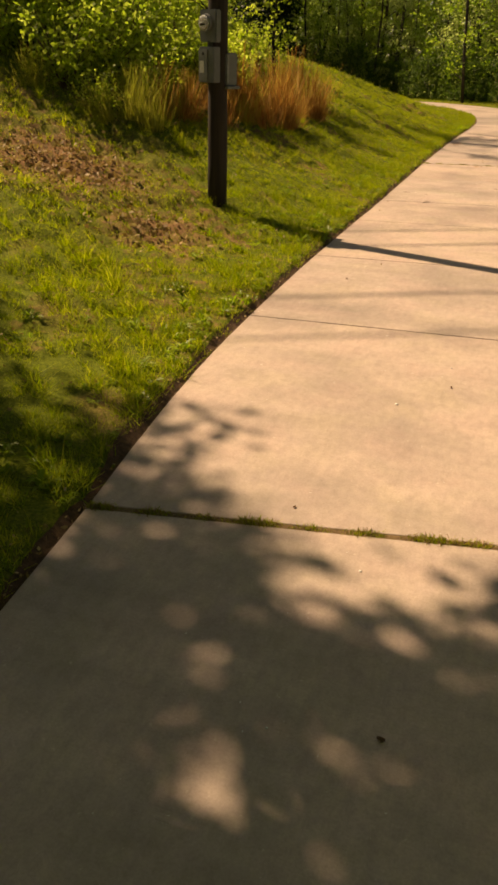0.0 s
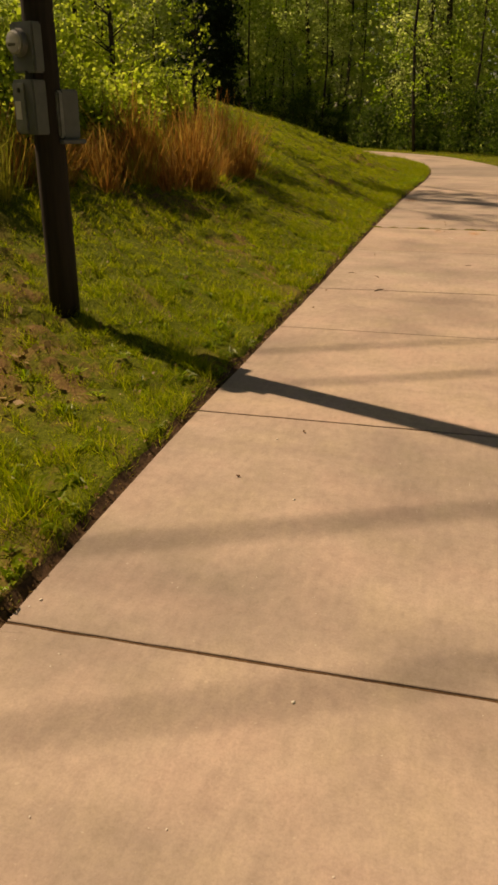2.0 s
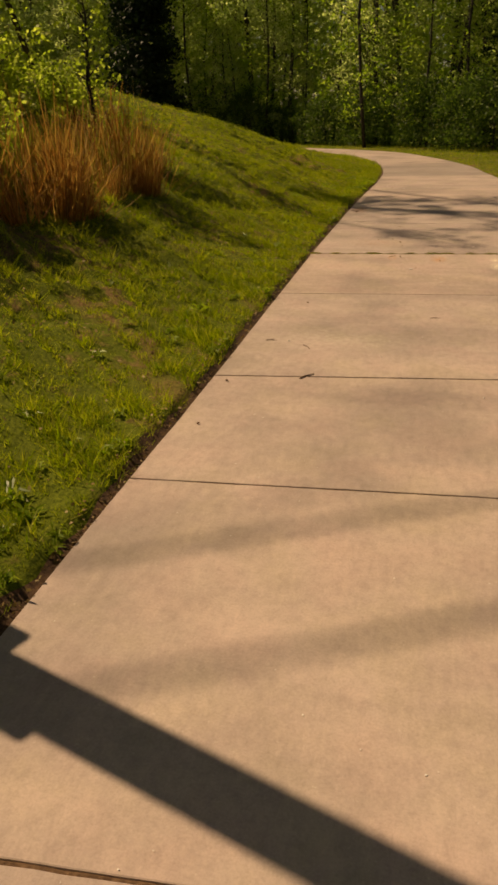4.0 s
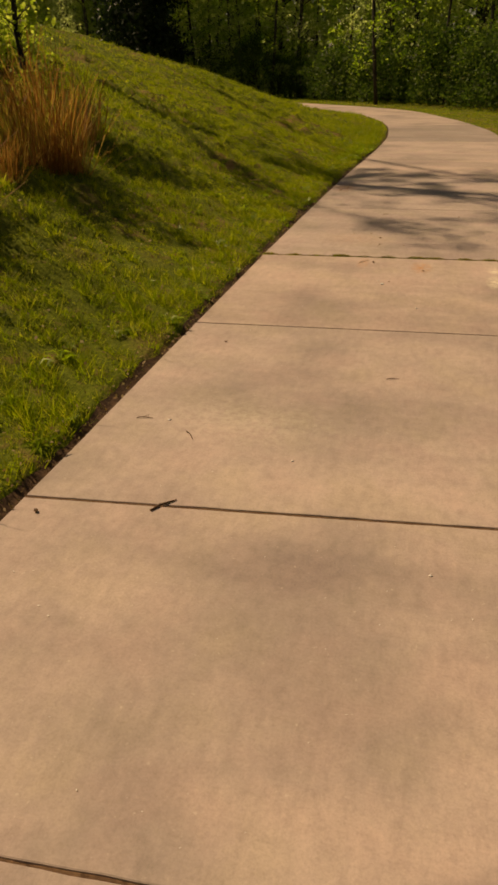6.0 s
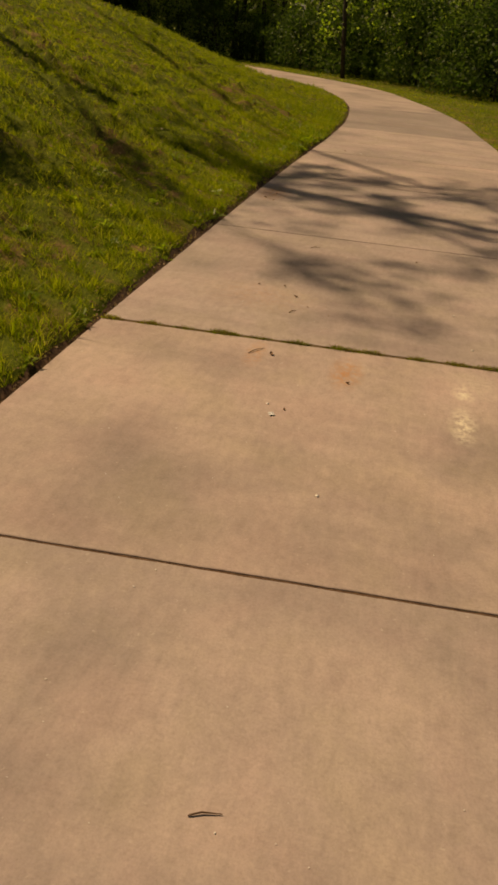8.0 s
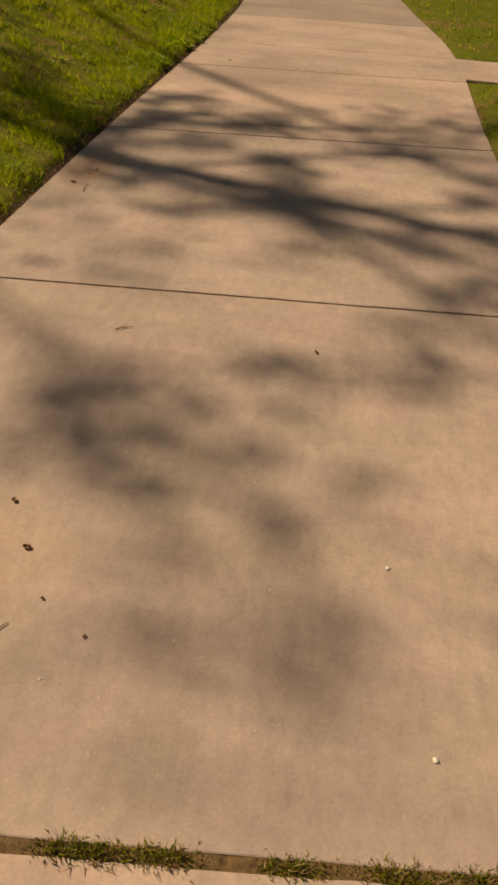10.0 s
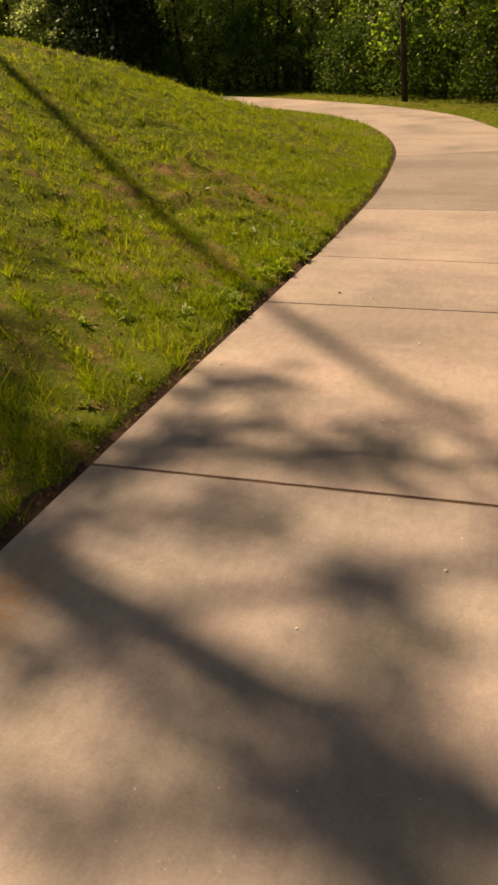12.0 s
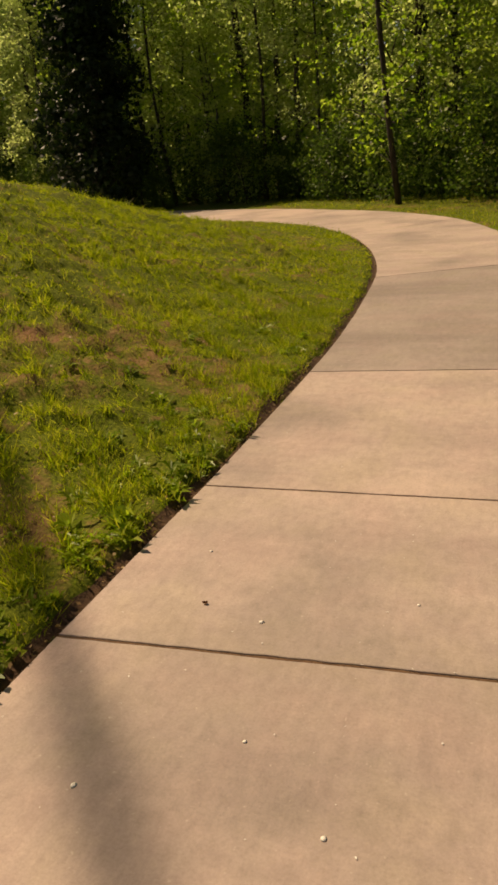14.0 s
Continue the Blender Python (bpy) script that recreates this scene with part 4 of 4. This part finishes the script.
# ---- small things on the drive ----


def pebble_mesh(seed, material):
    q = random.Random(seed)
    bm = bmesh.new()
    bmesh.ops.create_icosphere(bm, subdivisions=1, radius=1)
    for v in bm.verts:
        v.co *= q.uniform(0.75, 1.2)
        v.co.z *= 0.3
    me = bpy.data.meshes.new("pebble")
    bm.to_mesh(me)
    bm.free()
    me.materials.append(material)
    me.shade_smooth()
    return me


PEBBLES = [pebble_mesh(s, M_STONE) for s in range(4)]
for k, (x, y, s) in enumerate(((-0.3, 3.48, 14), (-0.55, 4.57, 9), (-0.07, 4.13, 9), (-1.18, 3.75, 7), (-1.53, 4.78, 9), (-1.07, 6.36, 8), (-0.83, 5.75, 9), (-1.26, 10.83, 13), (-0.55, 10.56, 9),
                               (0.1, 9.87, 9), (0.42, 9.75, 13), (-0.47, 13.68, 12), (-0.12, 12.99, 12), (0.45, 15.38, 12), (-0.43, 18.72, 8), (-0.41, 20.18, 11), (-0.01, 19.14, 12), (-0.37, 21.22, 12),
                               (-1.08, 21.19, 13), (-0.81, 22.0, 14), (-0.28, 22.22, 9), (-1.19, 22.42, 10), (-0.67, 21.46, 9), (-0.28, 1.2, 6), (-0.18, 1.98, 8), (0.55, 14.81, 12), (-1.43, 20.63, 12))):
    ob = tagged(new("pebble", PEBBLES[k % 4]), "small white pebble lying on the concrete", "pebble", "pebbles on the drive")
    ob.matrix_basis = pose(x, y, 0.002, 0, 0, k * 77) @ Matrix.Scale(s * 0.0008, 4)


def dead_leaf(seed):
    q = np.random.default_rng(seed)
    bm = bmesh.new()
    cols = []
    for i in range(6):
        f = i / 5
        w = 0.42 * math.sin(math.pi * (0.08 + 0.88 * f)) ** 0.8
        z = 0.10 + 0.25 * (f - 0.5) ** 2 * 4 * q.uniform(0.6, 1.2)
        cols.append([bm.verts.new((f - 0.5, -w * q.uniform(0.8, 1.1), z + 0.2)), bm.verts.new((f - 0.5, 0, z * 0.6)), bm.verts.new((f - 0.5, w * q.uniform(0.8, 1.1), z + 0.16))])
    for a, b in zip(cols, cols[1:]):
        bm.faces.new((a[0], b[0], b[1], a[1]))
        bm.faces.new((a[1], b[1], b[2], a[2]))
    bmesh.ops.solidify(bm, geom=bm.faces[:], thickness=0.02)
    me = bpy.data.meshes.new("dead_leaf")
    bm.to_mesh(me)
    bm.free()
    me.materials.append(M_DEAD)
    return me


LEAVES = [dead_leaf(s) for s in (1, 2, 3)]
for k, (x, y, s) in enumerate(((0.03, 1.27, 0.04), (-0.53, 2.3, 0.025), (-0.95, 6.49, 0.03), (-1.14, 5.89, 0.03), (-1.48, 9.2, 0.035), (-0.72, 15.45, 0.035), (-0.61, 15.27, 0.04), (-0.9, 15.42, 0.03),
                               (-0.57, 14.26, 0.045), (-0.12, 14.06, 0.03), (-0.38, 13.65, 0.025), (-1.5, 9.9, 0.04), (-1.45, 18.2, 0.05), (-1.38, 18.45, 0.04), (0.17, 16.53, 0.03), (-1.06, 22.06, 0.035), (-0.35, 15.0, 0.02), (-0.5, 15.1, 0.02), (-1.3, 12.0, 0.03), (-0.04, 3.82, 0.03))):
    ob = tagged(new("dead_leaf", LEAVES[k % 3]), "small curled brown dead leaf on the concrete", "leaf", "dead leaves on the drive")
    ob.matrix_basis = pose(x, y, 0.001, 0, 0, k * 61) @ Matrix.Scale(s * 0.6, 4)


def twig(x, y, length, turn, fork, material, label, w=0.0022):
    bm = tube([(-length / 2, 0, 0.004), (-length * 0.1, length * 0.05, 0.007), (length / 2, -length * 0.03, 0.004)], [w, w * 1.1, w * 0.5], 6)
    t = tagged(new("twig"), label, "twig", "twigs on the drive")
    part("stem", bm, material, t)
    if fork:
        part("side_twig", tube([(-length * 0.1, length * 0.05, 0.007), (length * 0.2, length * 0.28, 0.01)], [w * 0.8, w * 0.4], 5), material, t)
    t.matrix_basis = pose(x, y, 0, 0, 0, turn)


twig(-1.0, 10.07, 0.13, 55, False, M_TWIG, "short brown stick lying on a joint", 0.005)
twig(-1.39, 10.82, 0.09, 10, True, M_TWIG, "small forked brown twig on the concrete")
twig(-1.10, 10.69, 0.10, -50, False, M_TWIG, "thin brown twig on the concrete")
twig(-0.18, 11.62, 0.08, 20, False, M_TWIG, "thin brown twig on the concrete")
twig(-0.58, 14.98, 0.07, 60, True, M_STRAW, "small dry straw twig on the concrete")
twig(-0.66, 14.28, 0.13, 58, False, M_STRAW, "dry straw stem on the concrete")
twig(-1.35, 18.13, 0.12, 95, False, M_STRAW, "dry pale straw stem on the concrete")
twig(-0.67, 16.55, 0.08, 30, True, M_STRAW, "small wisp of dry straw on the concrete")

scrap = bmesh.new()
bmesh.ops.create_grid(scrap, x_segments=3, y_segments=3, size=0.014)
for v in scrap.verts:
    v.co.z = 0.004 + 0.003 * noise.noise(v.co * 90)
bmesh.ops.solidify(scrap, geom=scrap.faces[:], thickness=0.001)
scrap = tagged(part("paper_scrap", scrap, M_PAPER), "small torn scrap of white paper on the concrete", "litter")
scrap.matrix_basis = pose(-0.43, 13.58, 0.002, 0, 0, 25)


def grit():
    """Countless pale and dark grains on the concrete."""
    n = 900
    u = rng.uniform(0, 27, n)
    f = rng.uniform(0.01, 0.8, n)[:, None]
    p = edge_l(u) * (1 - f) + edge_r(u) * f
    v = leaf_quads(np.c_[p, np.full(n, 0.003)], 0.008, rng, 0.0)
    v[:, 2] = 0.0025 + np.abs(v[:, 2] - 0.003) * 0.4
    tagged(new("grit", polys("grit", v, 4, M_STONE)), "pale grit strewn over the concrete", "grit", kind="stuff")


grit()
